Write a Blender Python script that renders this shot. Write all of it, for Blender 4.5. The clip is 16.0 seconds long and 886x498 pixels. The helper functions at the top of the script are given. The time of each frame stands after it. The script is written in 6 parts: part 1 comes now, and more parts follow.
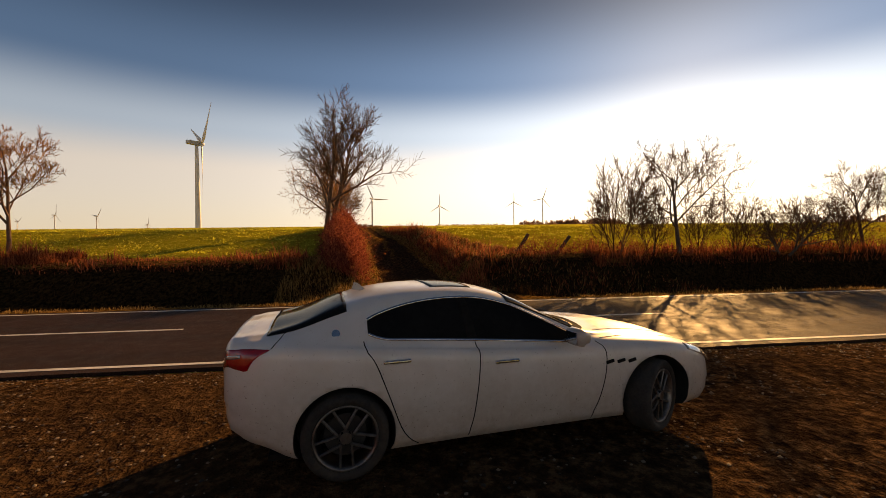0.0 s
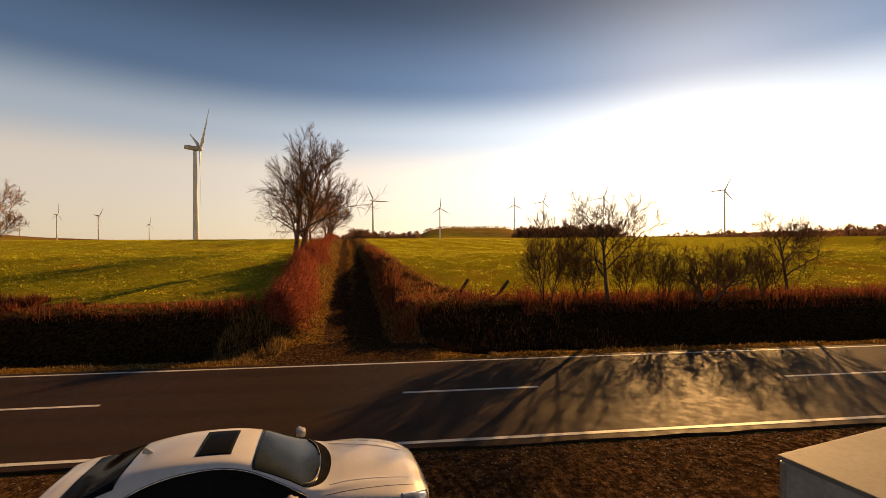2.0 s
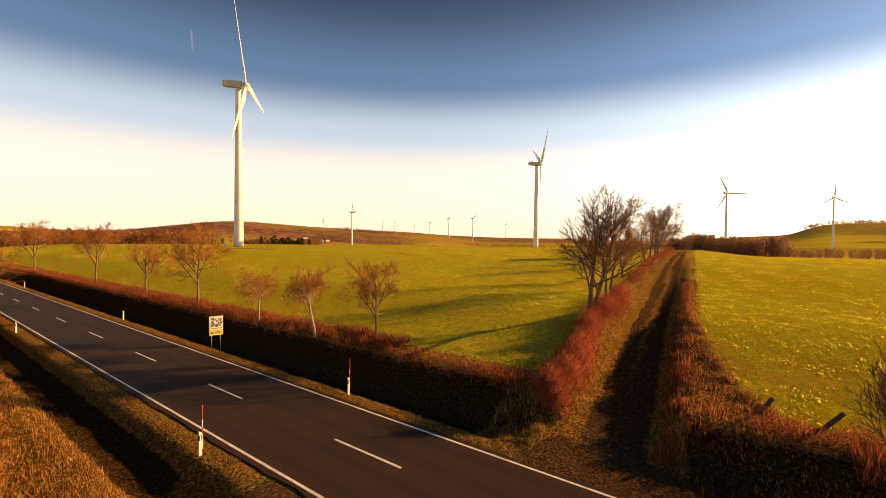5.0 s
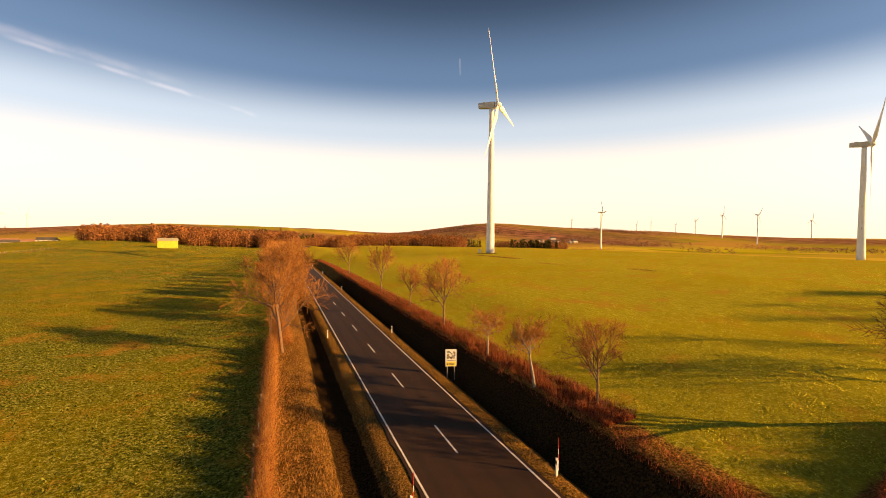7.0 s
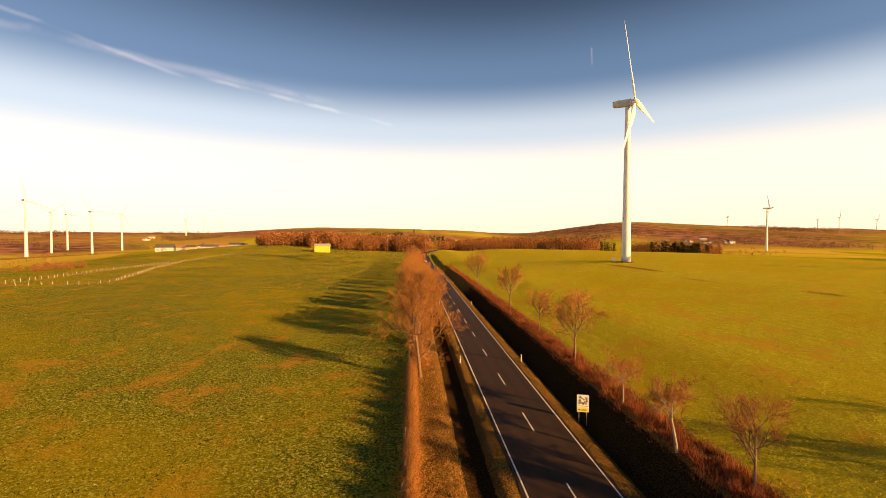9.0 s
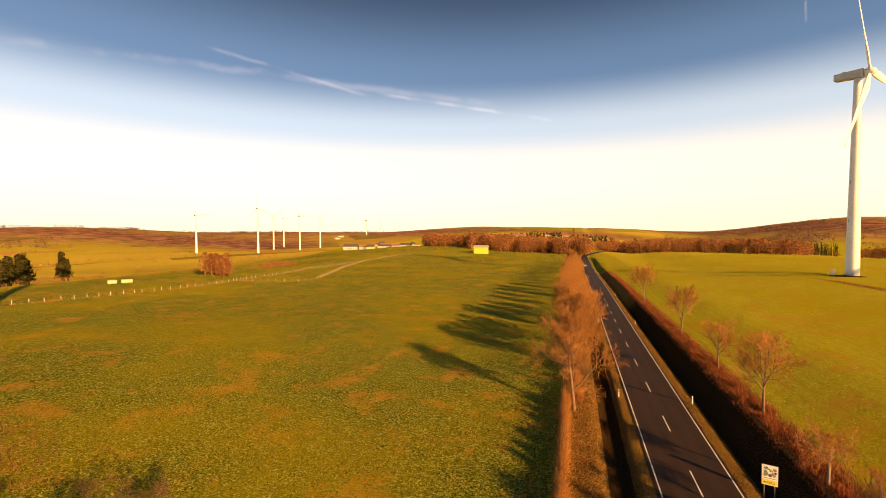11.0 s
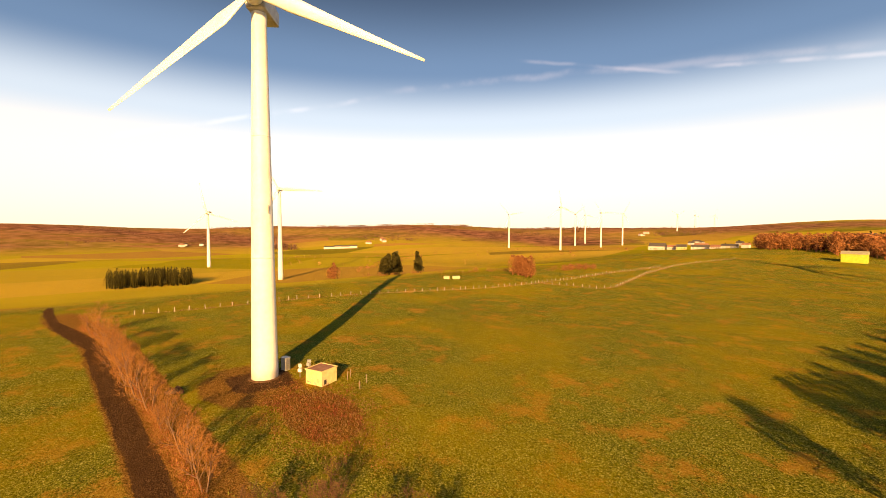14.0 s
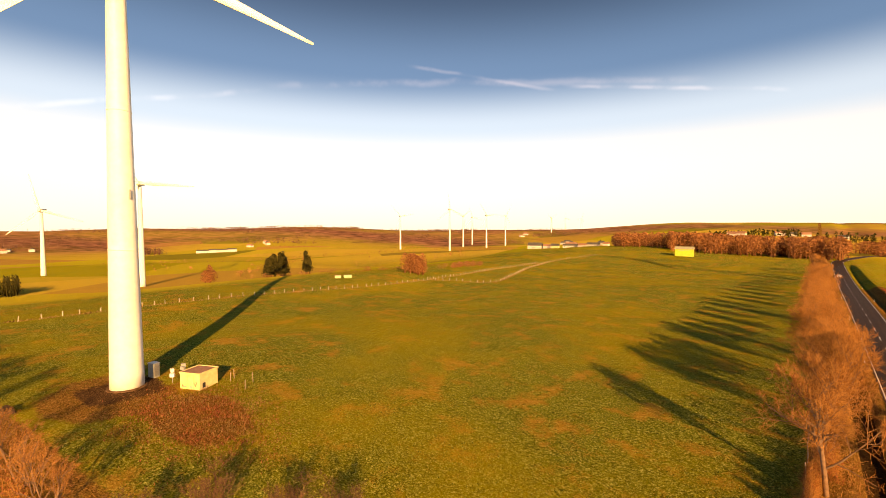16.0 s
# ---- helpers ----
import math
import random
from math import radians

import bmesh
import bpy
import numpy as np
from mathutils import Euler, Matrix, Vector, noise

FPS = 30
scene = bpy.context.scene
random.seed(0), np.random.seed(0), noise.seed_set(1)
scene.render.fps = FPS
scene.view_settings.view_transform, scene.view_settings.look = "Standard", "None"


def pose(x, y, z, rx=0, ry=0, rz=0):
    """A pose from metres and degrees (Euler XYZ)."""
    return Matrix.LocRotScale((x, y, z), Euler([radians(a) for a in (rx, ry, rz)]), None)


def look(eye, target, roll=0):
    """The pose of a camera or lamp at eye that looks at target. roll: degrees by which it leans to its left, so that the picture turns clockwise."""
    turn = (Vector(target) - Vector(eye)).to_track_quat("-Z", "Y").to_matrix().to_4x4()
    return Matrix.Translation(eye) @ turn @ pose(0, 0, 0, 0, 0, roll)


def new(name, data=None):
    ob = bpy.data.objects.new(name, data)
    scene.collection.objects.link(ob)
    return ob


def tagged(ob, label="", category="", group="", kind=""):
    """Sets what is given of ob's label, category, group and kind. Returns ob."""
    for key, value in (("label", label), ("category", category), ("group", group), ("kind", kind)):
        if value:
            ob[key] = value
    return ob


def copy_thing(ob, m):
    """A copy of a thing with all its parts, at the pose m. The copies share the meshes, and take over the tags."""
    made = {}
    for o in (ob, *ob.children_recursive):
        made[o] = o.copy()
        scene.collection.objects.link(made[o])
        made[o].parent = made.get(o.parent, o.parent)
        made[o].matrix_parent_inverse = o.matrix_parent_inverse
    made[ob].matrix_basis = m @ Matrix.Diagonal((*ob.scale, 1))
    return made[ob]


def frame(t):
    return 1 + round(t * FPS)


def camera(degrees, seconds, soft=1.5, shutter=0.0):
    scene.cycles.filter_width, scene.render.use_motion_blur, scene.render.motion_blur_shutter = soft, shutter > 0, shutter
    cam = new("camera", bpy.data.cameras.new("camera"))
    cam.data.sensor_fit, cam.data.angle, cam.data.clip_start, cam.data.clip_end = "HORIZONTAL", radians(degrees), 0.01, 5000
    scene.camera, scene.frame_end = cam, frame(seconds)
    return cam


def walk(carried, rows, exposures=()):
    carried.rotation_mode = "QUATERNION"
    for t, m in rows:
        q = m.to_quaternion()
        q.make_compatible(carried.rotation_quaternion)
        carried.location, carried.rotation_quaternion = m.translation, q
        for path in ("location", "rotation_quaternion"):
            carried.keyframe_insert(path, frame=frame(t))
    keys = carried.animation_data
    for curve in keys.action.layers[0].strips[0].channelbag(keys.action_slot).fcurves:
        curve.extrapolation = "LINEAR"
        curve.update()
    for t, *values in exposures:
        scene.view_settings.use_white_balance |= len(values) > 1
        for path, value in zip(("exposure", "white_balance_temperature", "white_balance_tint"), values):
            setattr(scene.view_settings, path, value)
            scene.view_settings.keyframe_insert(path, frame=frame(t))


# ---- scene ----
# ---- camera ----
cam = camera(92.0, 16.0, soft=0.7)
# seconds, x, y, z, heading clockwise from north, pitch, lean
PATH = [
    (0.0, -10.56, -0.01, 2.00, 96.32, -0.97, 0.77),
    (0.5, -10.89, -0.61, 2.46, 95.43, -0.81, 0.57),
    (1.0, -11.18, -1.29, 3.10, 95.00, -0.88, 0.32),
    (1.5, -11.64, -2.09, 3.65, 95.18, -0.97, 0.44),
    (2.0, -12.17, -2.92, 4.28, 96.14, -0.77, 0.34),
    (2.5, -12.46, -3.77, 4.97, 97.18, -0.76, 0.39),
    (3.0, -12.83, -4.51, 5.67, 95.62, -0.61, 0.13),
    (3.5, -13.32, -5.00, 6.22, 85.74, -0.81, -0.04),
    (4.0, -13.41, -5.64, 7.00, 73.95, -0.94, -0.13),
    (4.5, -13.07, -6.10, 7.94, 63.90, -1.02, -0.25),
    (5.0, -12.33, -6.25, 8.98, 53.25, -1.19, -0.35),
    (5.2, -12.06, -6.28, 9.36, 50.05, -1.23, -0.25),
    (7.3, -9.83, -6.48, 13.53, 17.45, -1.52, -0.35),
    (7.5, -9.90, -6.53, 13.94, 15.62, -1.56, -0.28),
    (8.0, -10.21, -6.83, 14.96, 11.34, -1.55, -0.11),
    (8.5, -10.52, -7.31, 15.98, 7.61, -1.53, -0.05),
    (8.7, -10.60, -7.44, 16.41, 6.22, -1.52, -0.02),
    (10.8, -10.02, -8.90, 20.54, -14.39, -1.78, -0.00),
    (11.0, -10.08, -8.96, 20.80, -16.87, -1.78, 0.01),
    (11.5, -10.42, -9.07, 21.42, -22.59, -1.84, 0.04),
    (12.0, -10.82, -8.71, 22.15, -30.30, -1.91, 0.13),
    (12.5, -10.99, -7.88, 22.97, -38.08, -2.06, 0.11),
    (13.0, -11.06, -6.92, 23.95, -46.39, -2.22, -0.04),
    (13.5, -11.19, -6.26, 24.86, -52.02, -2.34, -0.00),
    (14.0, -11.26, -5.89, 25.56, -55.67, -2.48, -0.08),
    (14.5, -11.22, -5.79, 25.71, -56.58, -2.50, -0.13),
    (15.0, -11.13, -5.95, 25.16, -53.48, -2.38, -0.05),
    (15.5, -11.00, -6.30, 24.32, -48.99, -2.26, -0.07),
    (16.0, -10.84, -6.68, 23.45, -41.21, -2.15, 0.10),
]
EXPOSURE = [(0.0, 0.35, 9000, 17), (2.0, 0.3, 9000, 17), (3.0, 0.55, 9000, 17), (4.0, 0.95, 9000, 17), (5.0, 1.05, 9000, 17), (7.5, 1.15, 9200, 17), (11.0, 1.15, 9200, 17), (12.5, 1.25, 9400, 17), (16.0, 1.25, 9400, 17)]
walk(cam, [(t, pose(x, y, z, 90 + p, 0, -h) @ pose(0, 0, 0, 0, 0, -lean)) for t, x, y, z, h, p, lean in PATH], EXPOSURE)

# ---- world and sun ----
SUN_HEADING, SUN_HEIGHT = 126.5, 17.0
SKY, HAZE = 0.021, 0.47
STREAKS = [((-46.0, 21.0), (-26.6, 17.7), 0.006, 0.06), ((-25.0, 18.0), (-2.6, 14.5), 0.006, 0.09), ((-63.0, 17.6), (-10.0, 16.8), 0.011, 0.06), ((-93.0, 9.8), (-64.0, 16.9), 0.008, 0.06), ((-79.0, 8.6), (-71.0, 9.4), 0.003, 0.08), ((22.9, 22.6), (23.0, 20.6), 0.003, 0.06)]
world = bpy.data.worlds.new("world")
scene.world = world
world.use_nodes = True
wn, wl = world.node_tree.nodes, world.node_tree.links
wn.clear()
sky = wn.new("ShaderNodeTexSky")
sky.sky_type, sky.sun_disc = "NISHITA", False
sky.sun_elevation, sky.sun_rotation = radians(SUN_HEIGHT), radians(SUN_HEADING)
sky.air_density, sky.dust_density, sky.ozone_density, sky.altitude = 1.0, 0.9, 1.6, 400
back = wn.new("ShaderNodeBackground")
out = wn.new("ShaderNodeOutputWorld")
wl.new(back.outputs[0], out.inputs["Surface"])


def world_math(kind, op, a, b2=None):
    n = wn.new("ShaderNodeVectorMath" if kind == "V" else "ShaderNodeMath")
    n.operation = op
    for sock, v in zip(n.inputs, (a, b2)):
        if v is None:
            continue
        if isinstance(v, (int, float, tuple)):
            sock.default_value = v
        else:
            wl.new(v, sock)
    return n.outputs["Value"] if kind == "V" and op == "DOT_PRODUCT" else n.outputs[0]


def world_ramp(fac, stops, ease="EASE"):
    r = wn.new("ShaderNodeValToRGB")
    r.color_ramp.interpolation = ease
    while len(r.color_ramp.elements) < len(stops):
        r.color_ramp.elements.new(0.5)
    for e, (p, c) in zip(r.color_ramp.elements, stops):
        e.position, e.color = p, (*c, 1)
    wl.new(fac, r.inputs["Fac"])
    return r.outputs["Color"]


def sky_way(heading, height):
    h, e = radians(heading), radians(height)
    return Vector((math.sin(h) * math.cos(e), math.cos(h) * math.cos(e), math.sin(e)))


gen = wn.new("ShaderNodeTexCoord").outputs["Generated"]
zen = wn.new("ShaderNodeSeparateXYZ")
wl.new(gen, zen.inputs[0])
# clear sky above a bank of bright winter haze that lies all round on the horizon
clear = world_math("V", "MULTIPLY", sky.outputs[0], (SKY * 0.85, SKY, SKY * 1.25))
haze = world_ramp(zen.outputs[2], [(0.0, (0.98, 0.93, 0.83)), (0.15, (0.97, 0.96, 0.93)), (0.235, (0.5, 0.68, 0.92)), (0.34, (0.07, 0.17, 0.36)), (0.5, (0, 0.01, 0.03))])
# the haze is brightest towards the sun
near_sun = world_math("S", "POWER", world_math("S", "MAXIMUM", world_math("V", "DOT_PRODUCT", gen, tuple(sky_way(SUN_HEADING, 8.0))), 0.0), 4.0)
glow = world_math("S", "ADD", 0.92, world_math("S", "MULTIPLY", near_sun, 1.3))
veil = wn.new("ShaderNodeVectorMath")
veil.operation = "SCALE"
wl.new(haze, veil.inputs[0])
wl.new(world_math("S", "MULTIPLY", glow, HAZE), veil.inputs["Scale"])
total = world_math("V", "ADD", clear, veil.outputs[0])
# thin streaks of high cloud: two ends (heading, height), half width, brightness
puff = wn.new("ShaderNodeTexNoise")
puff.inputs["Scale"].default_value, puff.inputs["Detail"].default_value = 9.0, 6
wl.new(gen, puff.inputs["Vector"])
fray = wn.new("ShaderNodeTexNoise")
fray.inputs["Scale"].default_value, fray.inputs["Detail"].default_value = 14.0, 7
wl.new(gen, fray.inputs["Vector"])
for one, two, half, glow in STREAKS:
    p, q = sky_way(*one), sky_way(*two)
    n, mid = p.cross(q).normalized(), (p + q).normalized()
    ends = mid.dot(p)
    across = world_math("S", "ABSOLUTE", world_math("S", "ADD", world_math("V", "DOT_PRODUCT", gen, tuple(n)), world_math("S", "MULTIPLY", world_math("S", "SUBTRACT", puff.outputs["Fac"], 0.5), half * 2.2)))
    band = world_ramp(world_math("S", "DIVIDE", across, half * 2), [(0.0, (1, 1, 1)), (0.5, (0, 0, 0))])
    along = world_ramp(world_math("S", "DIVIDE", world_math("S", "SUBTRACT", 1.0, world_math("V", "DOT_PRODUCT", gen, tuple(mid))), max(1e-4, (1 - ends) * 1.1)), [(0.55, (1, 1, 1)), (1.0, (0, 0, 0))])
    wisp = world_ramp(fray.outputs["Fac"], [(0.36, (0.1, 0.1, 0.1)), (0.62, (1, 1, 1))])
    streak = world_math("V", "MULTIPLY", world_math("V", "MULTIPLY", world_math("V", "MULTIPLY", band, wisp), along), (glow, glow * 0.82, glow * 0.78))
    total = world_math("V", "ADD", total, streak)
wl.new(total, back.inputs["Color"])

sun_data = bpy.data.lights.new("sun", "SUN")
sun_data.energy, sun_data.angle, sun_data.color = 5.0, radians(0.6), (1.0, 0.61, 0.26)
sun = new("sun", sun_data)
sun_way = Vector((math.sin(radians(SUN_HEADING)) * math.cos(radians(SUN_HEIGHT)), math.cos(radians(SUN_HEADING)) * math.cos(radians(SUN_HEIGHT)), math.sin(radians(SUN_HEIGHT))))
sun.matrix_world = look(Vector((0, 0, 120)) + sun_way * 10, (0, 0, 120))


# ---- materials ----
def nodes_of(m):
    m.use_nodes = True
    nt = m.node_tree
    nt.nodes.clear()
    o = nt.nodes.new("ShaderNodeOutputMaterial")
    b = nt.nodes.new("ShaderNodeBsdfPrincipled")
    nt.links.new(b.outputs[0], o.inputs["Surface"])
    return nt, b


def noise_node(nt, vec, scale, detail=4.0, rough=0.55):
    n = nt.nodes.new("ShaderNodeTexNoise")
    n.inputs["Scale"].default_value, n.inputs["Detail"].default_value, n.inputs["Roughness"].default_value = scale, detail, rough
    nt.links.new(vec, n.inputs["Vector"])
    return n.outputs["Fac"]


def ramp(nt, fac, stops):
    r = nt.nodes.new("ShaderNodeValToRGB")
    while len(r.color_ramp.elements) < len(stops):
        r.color_ramp.elements.new(0.5)
    for e, (p, c) in zip(r.color_ramp.elements, stops):
        e.position, e.color = p, (*c, 1)
    nt.links.new(fac, r.inputs["Fac"])
    return r.outputs["Color"]


def mixc(nt, fac, a, b, mode="MIX"):
    n = nt.nodes.new("ShaderNodeMix")
    n.data_type, n.blend_type = "RGBA", mode
    for sock, v in ((n.inputs[0], fac), (n.inputs[6], a), (n.inputs[7], b)):
        if isinstance(v, (int, float)):
            sock.default_value = v
        elif isinstance(v, tuple):
            sock.default_value = (*v, 1)
        else:
            nt.links.new(v, sock)
    return n.outputs[2]


def sums(nt, op, a, b=None, clamp=False):
    n = nt.nodes.new("ShaderNodeMath")
    n.operation, n.use_clamp = op, clamp
    for sock, v in zip(n.inputs, (a, b)):
        if v is None:
            continue
        if isinstance(v, (int, float)):
            sock.default_value = v
        else:
            nt.links.new(v, sock)
    return n.outputs[0]


def bumped(nt, b, height, strength, distance):
    n = nt.nodes.new("ShaderNodeBump")
    n.inputs["Strength"].default_value, n.inputs["Distance"].default_value = strength, distance
    nt.links.new(height, n.inputs["Height"])
    nt.links.new(n.outputs[0], b.inputs["Normal"])


def plain(name, low, high, scale=6.0, rough=0.7, metal=0.0, grain=60.0, bump=0.25, depth=0.01, coat=0.0, island=0.0, stain=None, through_light=0.0):
    """Two tones at a coarse and a fine scale, with relief."""
    m = bpy.data.materials.new(name)
    nt, b = nodes_of(m)
    tc = nt.nodes.new("ShaderNodeTexCoord").outputs["Object"]
    f1, f2 = noise_node(nt, tc, scale), noise_node(nt, tc, grain, 3)
    f = sums(nt, "ADD", sums(nt, "MULTIPLY", f1, 0.6), sums(nt, "MULTIPLY", f2, 0.4))
    if island:
        g = nt.nodes.new("ShaderNodeNewGeometry").outputs["Random Per Island"]
        f = sums(nt, "ADD", sums(nt, "MULTIPLY", f, 1 - island), sums(nt, "MULTIPLY", g, island))
    c = ramp(nt, f, [(0.36, low), (0.64, high)])
    if stain:
        s = ramp(nt, noise_node(nt, tc, scale * 0.35, 6, 0.7), [(0.5, (0, 0, 0)), (0.72, (1, 1, 1))])
        c = mixc(nt, s, c, stain)
    nt.links.new(c, b.inputs["Base Color"])
    b.inputs["Roughness"].default_value, b.inputs["Metallic"].default_value = rough, metal
    b.inputs["Coat Weight"].default_value = coat
    if bump:
        bumped(nt, b, f2, bump, depth)
    if through_light:
        b.inputs["IOR"].default_value = 1.0
        t = nt.nodes.new("ShaderNodeBsdfTranslucent")
        nt.links.new(c, t.inputs["Color"])
        x = nt.nodes.new("ShaderNodeMixShader")
        x.inputs[0].default_value = through_light
        nt.links.new(b.outputs[0], x.inputs[1])
        nt.links.new(t.outputs[0], x.inputs[2])
        nt.links.new(x.outputs[0], nt.nodes["Material Output"].inputs["Surface"])
    return m


M = {}
M["trunk"] = plain("bark", (0.0525, 0.0375, 0.0263), (0.15, 0.112, 0.0825), 3, 0.9, grain=30, bump=0.5)
M["pale_bark"] = plain("pale_bark", (0.17, 0.14, 0.1), (0.4, 0.34, 0.26), 2.5, 0.85, grain=25, bump=0.4)
M["twig"] = plain("twig_bark", (0.08, 0.045, 0.028), (0.22, 0.125, 0.07), 3, 0.9, grain=40, bump=0, island=0.4, through_light=0.02)
M["pale_twig"] = plain("warm_twig_bark", (0.19, 0.08, 0.028), (0.5, 0.24, 0.085), 3, 0.9, grain=40, bump=0, island=0.4, through_light=0.02)
M["warm_bark"] = plain("warm_bark", (0.09, 0.05, 0.03), (0.24, 0.14, 0.08), 3, 0.9, grain=30, bump=0.4)
M["dark_post"] = plain("dark_old_wood", (0.03, 0.022, 0.016), (0.09, 0.065, 0.045), 3, 0.9, grain=25, bump=0.5)
M["pale_wood"] = plain("pale_split_wood", (0.42, 0.36, 0.26), (0.68, 0.6, 0.46), 3, 0.85, grain=25, bump=0.4)
M["earth"] = plain("dug_earth", (0.06, 0.035, 0.02), (0.2, 0.12, 0.07), 2, 0.95, grain=20, bump=0.5, through_light=0.01)
M["red_twig"] = plain("red_twig", (0.13, 0.032, 0.024), (0.4, 0.115, 0.07), 3, 0.8, grain=40, bump=0, island=0.6, through_light=0.02)
M["red_leaf"] = plain("withered_leaf", (0.16, 0.034, 0.022), (0.38, 0.125, 0.06), 3, 0.7, grain=40, bump=0, island=0.7, through_light=0.4)
M["dry_grass"] = plain("dry_grass", (0.10, 0.06, 0.02), (0.44, 0.28, 0.11), 0.6, 0.8, grain=30, bump=0, island=0.6, through_light=0.4)
M["russet_grass"] = plain("russet_grass", (0.14, 0.04, 0.02), (0.5, 0.17, 0.08), 0.6, 0.8, grain=30, bump=0, island=0.6, through_light=0.4)
M["green_grass"] = plain("green_grass", (0.04, 0.055, 0.01), (0.36, 0.38, 0.07), 0.6, 0.7, grain=30, bump=0, island=0.6, through_light=0.4)
# brighter copy of dry_grass, sunlight on the strip put into its colour
M["strip_grass"] = plain("sunlit_withered_grass", (0.15, 0.07, 0.022), (0.56, 0.31, 0.11), 0.6, 0.8, grain=30, bump=0, island=0.6, through_light=0.4)
# crop blades with the glow of low sun behind them put into the colour
M["lit_crop"] = plain("backlit_crop", (0.34, 0.34, 0.035), (0.72, 0.66, 0.1), 0.6, 0.7, grain=30, bump=0, island=0.35, through_light=0.7)
# withered grass with the bank's shade put into its dark colour
M["ditch_grass"] = plain("shade_toned_grass", (0.02, 0.011, 0.006), (0.085, 0.045, 0.02), 0.6, 0.8, grain=30, bump=0, island=0.6, through_light=0.3)
M["conifer"] = plain("conifer_needles", (0.02, 0.02, 0.007), (0.085, 0.075, 0.025), 0.3, 0.8, grain=5, bump=0, island=0.6, through_light=0.02)
M["bare_wood"] = plain("bare_woodland", (0.13, 0.055, 0.026), (0.46, 0.21, 0.09), 0.1, 0.9, grain=3, bump=0, island=0.6, through_light=0.1)
M["dark_wood"] = plain("far_woodland", (0.1, 0.055, 0.038), (0.34, 0.19, 0.12), 0.05, 0.9, grain=2, bump=0, island=0.6, through_light=0.45)
M["white_line"] = plain("road_paint", (0.5, 0.49, 0.46), (0.8, 0.79, 0.75), 2, 0.6, grain=40, bump=0.3, depth=0.004, stain=(0.3, 0.29, 0.27))
M["plastic"] = plain("white_plastic", (0.62, 0.62, 0.6), (0.8, 0.8, 0.78), 3, 0.45, grain=30, bump=0.05, stain=(0.5, 0.46, 0.4))
M["black_plastic"] = plain("black_plastic", (0.012, 0.012, 0.012), (0.03, 0.03, 0.03), 4, 0.5, grain=60, bump=0.1)
M["red_plastic"] = plain("red_plastic", (0.45, 0.03, 0.02), (0.6, 0.06, 0.04), 4, 0.45, grain=40, bump=0.05)
M["steel"] = plain("galvanised_steel", (0.35, 0.35, 0.35), (0.55, 0.55, 0.54), 5, 0.45, 0.9, grain=40, bump=0.1)
M["post_wood"] = plain("weathered_wood", (0.14, 0.1, 0.07), (0.34, 0.27, 0.2), 3, 0.85, grain=25, bump=0.5)
M["tower"] = plain("tower_paint", (0.68, 0.68, 0.64), (0.82, 0.82, 0.78), 0.12, 0.5, grain=1.2, bump=0.02, stain=(0.6, 0.58, 0.5))
M["blade"] = plain("blade_gelcoat", (0.7, 0.7, 0.66), (0.82, 0.82, 0.78), 0.2, 0.4, grain=2, bump=0.0, stain=(0.55, 0.54, 0.48))
M["nacelle"] = plain("nacelle_shell", (0.4, 0.4, 0.38), (0.58, 0.58, 0.55), 0.4, 0.5, grain=3, bump=0.02, stain=(0.3, 0.28, 0.24))
M["render_wall"] = plain("cream_render", (0.55, 0.44, 0.2), (0.72, 0.6, 0.3), 1.2, 0.85, grain=18, bump=0.3, stain=(0.42, 0.36, 0.25))
M["house_wall"] = plain("white_render", (0.42, 0.4, 0.36), (0.6, 0.57, 0.52), 0.6, 0.85, grain=8, bump=0.2)
M["roof_tile"] = plain("brown_roof", (0.2, 0.1, 0.06), (0.36, 0.19, 0.12), 1.0, 0.8, grain=14, bump=0.4)
M["slate"] = plain("grey_roof", (0.05, 0.047, 0.043), (0.11, 0.1, 0.09), 1.0, 0.95, grain=14, bump=0.4)
M["green_sheet"] = plain("yellow_green_sheet", (0.4, 0.42, 0.04), (0.56, 0.56, 0.08), 0.8, 0.5, grain=10, bump=0.1)
M["pale_roof"] = plain("pale_sheet_roof", (0.3, 0.3, 0.2), (0.44, 0.42, 0.3), 0.8, 0.5, grain=10, bump=0.1)
M["dark"] = plain("dark_opening", (0.015, 0.014, 0.013), (0.04, 0.037, 0.034), 3, 0.6, grain=20, bump=0)
M["concrete"] = plain("concrete", (0.28, 0.26, 0.23), (0.46, 0.43, 0.38), 1.5, 0.9, grain=30, bump=0.4, stain=(0.2, 0.18, 0.15))
M["cloth"] = plain("grey_paint", (0.2, 0.21, 0.2), (0.34, 0.35, 0.33), 2, 0.5, grain=20, bump=0.1)

# asphalt: fine grain, wheel tracks, patches
M["asphalt"] = bpy.data.materials.new("asphalt")
nt, b = nodes_of(M["asphalt"])
tc = nt.nodes.new("ShaderNodeTexCoord").outputs["Object"]
sep = nt.nodes.new("ShaderNodeSeparateXYZ")
nt.links.new(tc, sep.inputs[0])
fine, mid, big = noise_node(nt, tc, 55, 3, 0.8), noise_node(nt, tc, 3.0, 6, 0.7), noise_node(nt, tc, 0.22, 5, 0.6)
c = ramp(nt, fine, [(0.38, (0.014, 0.0085, 0.0065)), (0.62, (0.07, 0.043, 0.032))])
c = mixc(nt, ramp(nt, mid, [(0.42, (0, 0, 0)), (0.8, (0.7, 0.7, 0.7))]), c, (0.052, 0.033, 0.026))
c = mixc(nt, ramp(nt, big, [(0.52, (0, 0, 0)), (0.6, (0.6, 0.6, 0.6))]), c, (0.034, 0.025, 0.021))
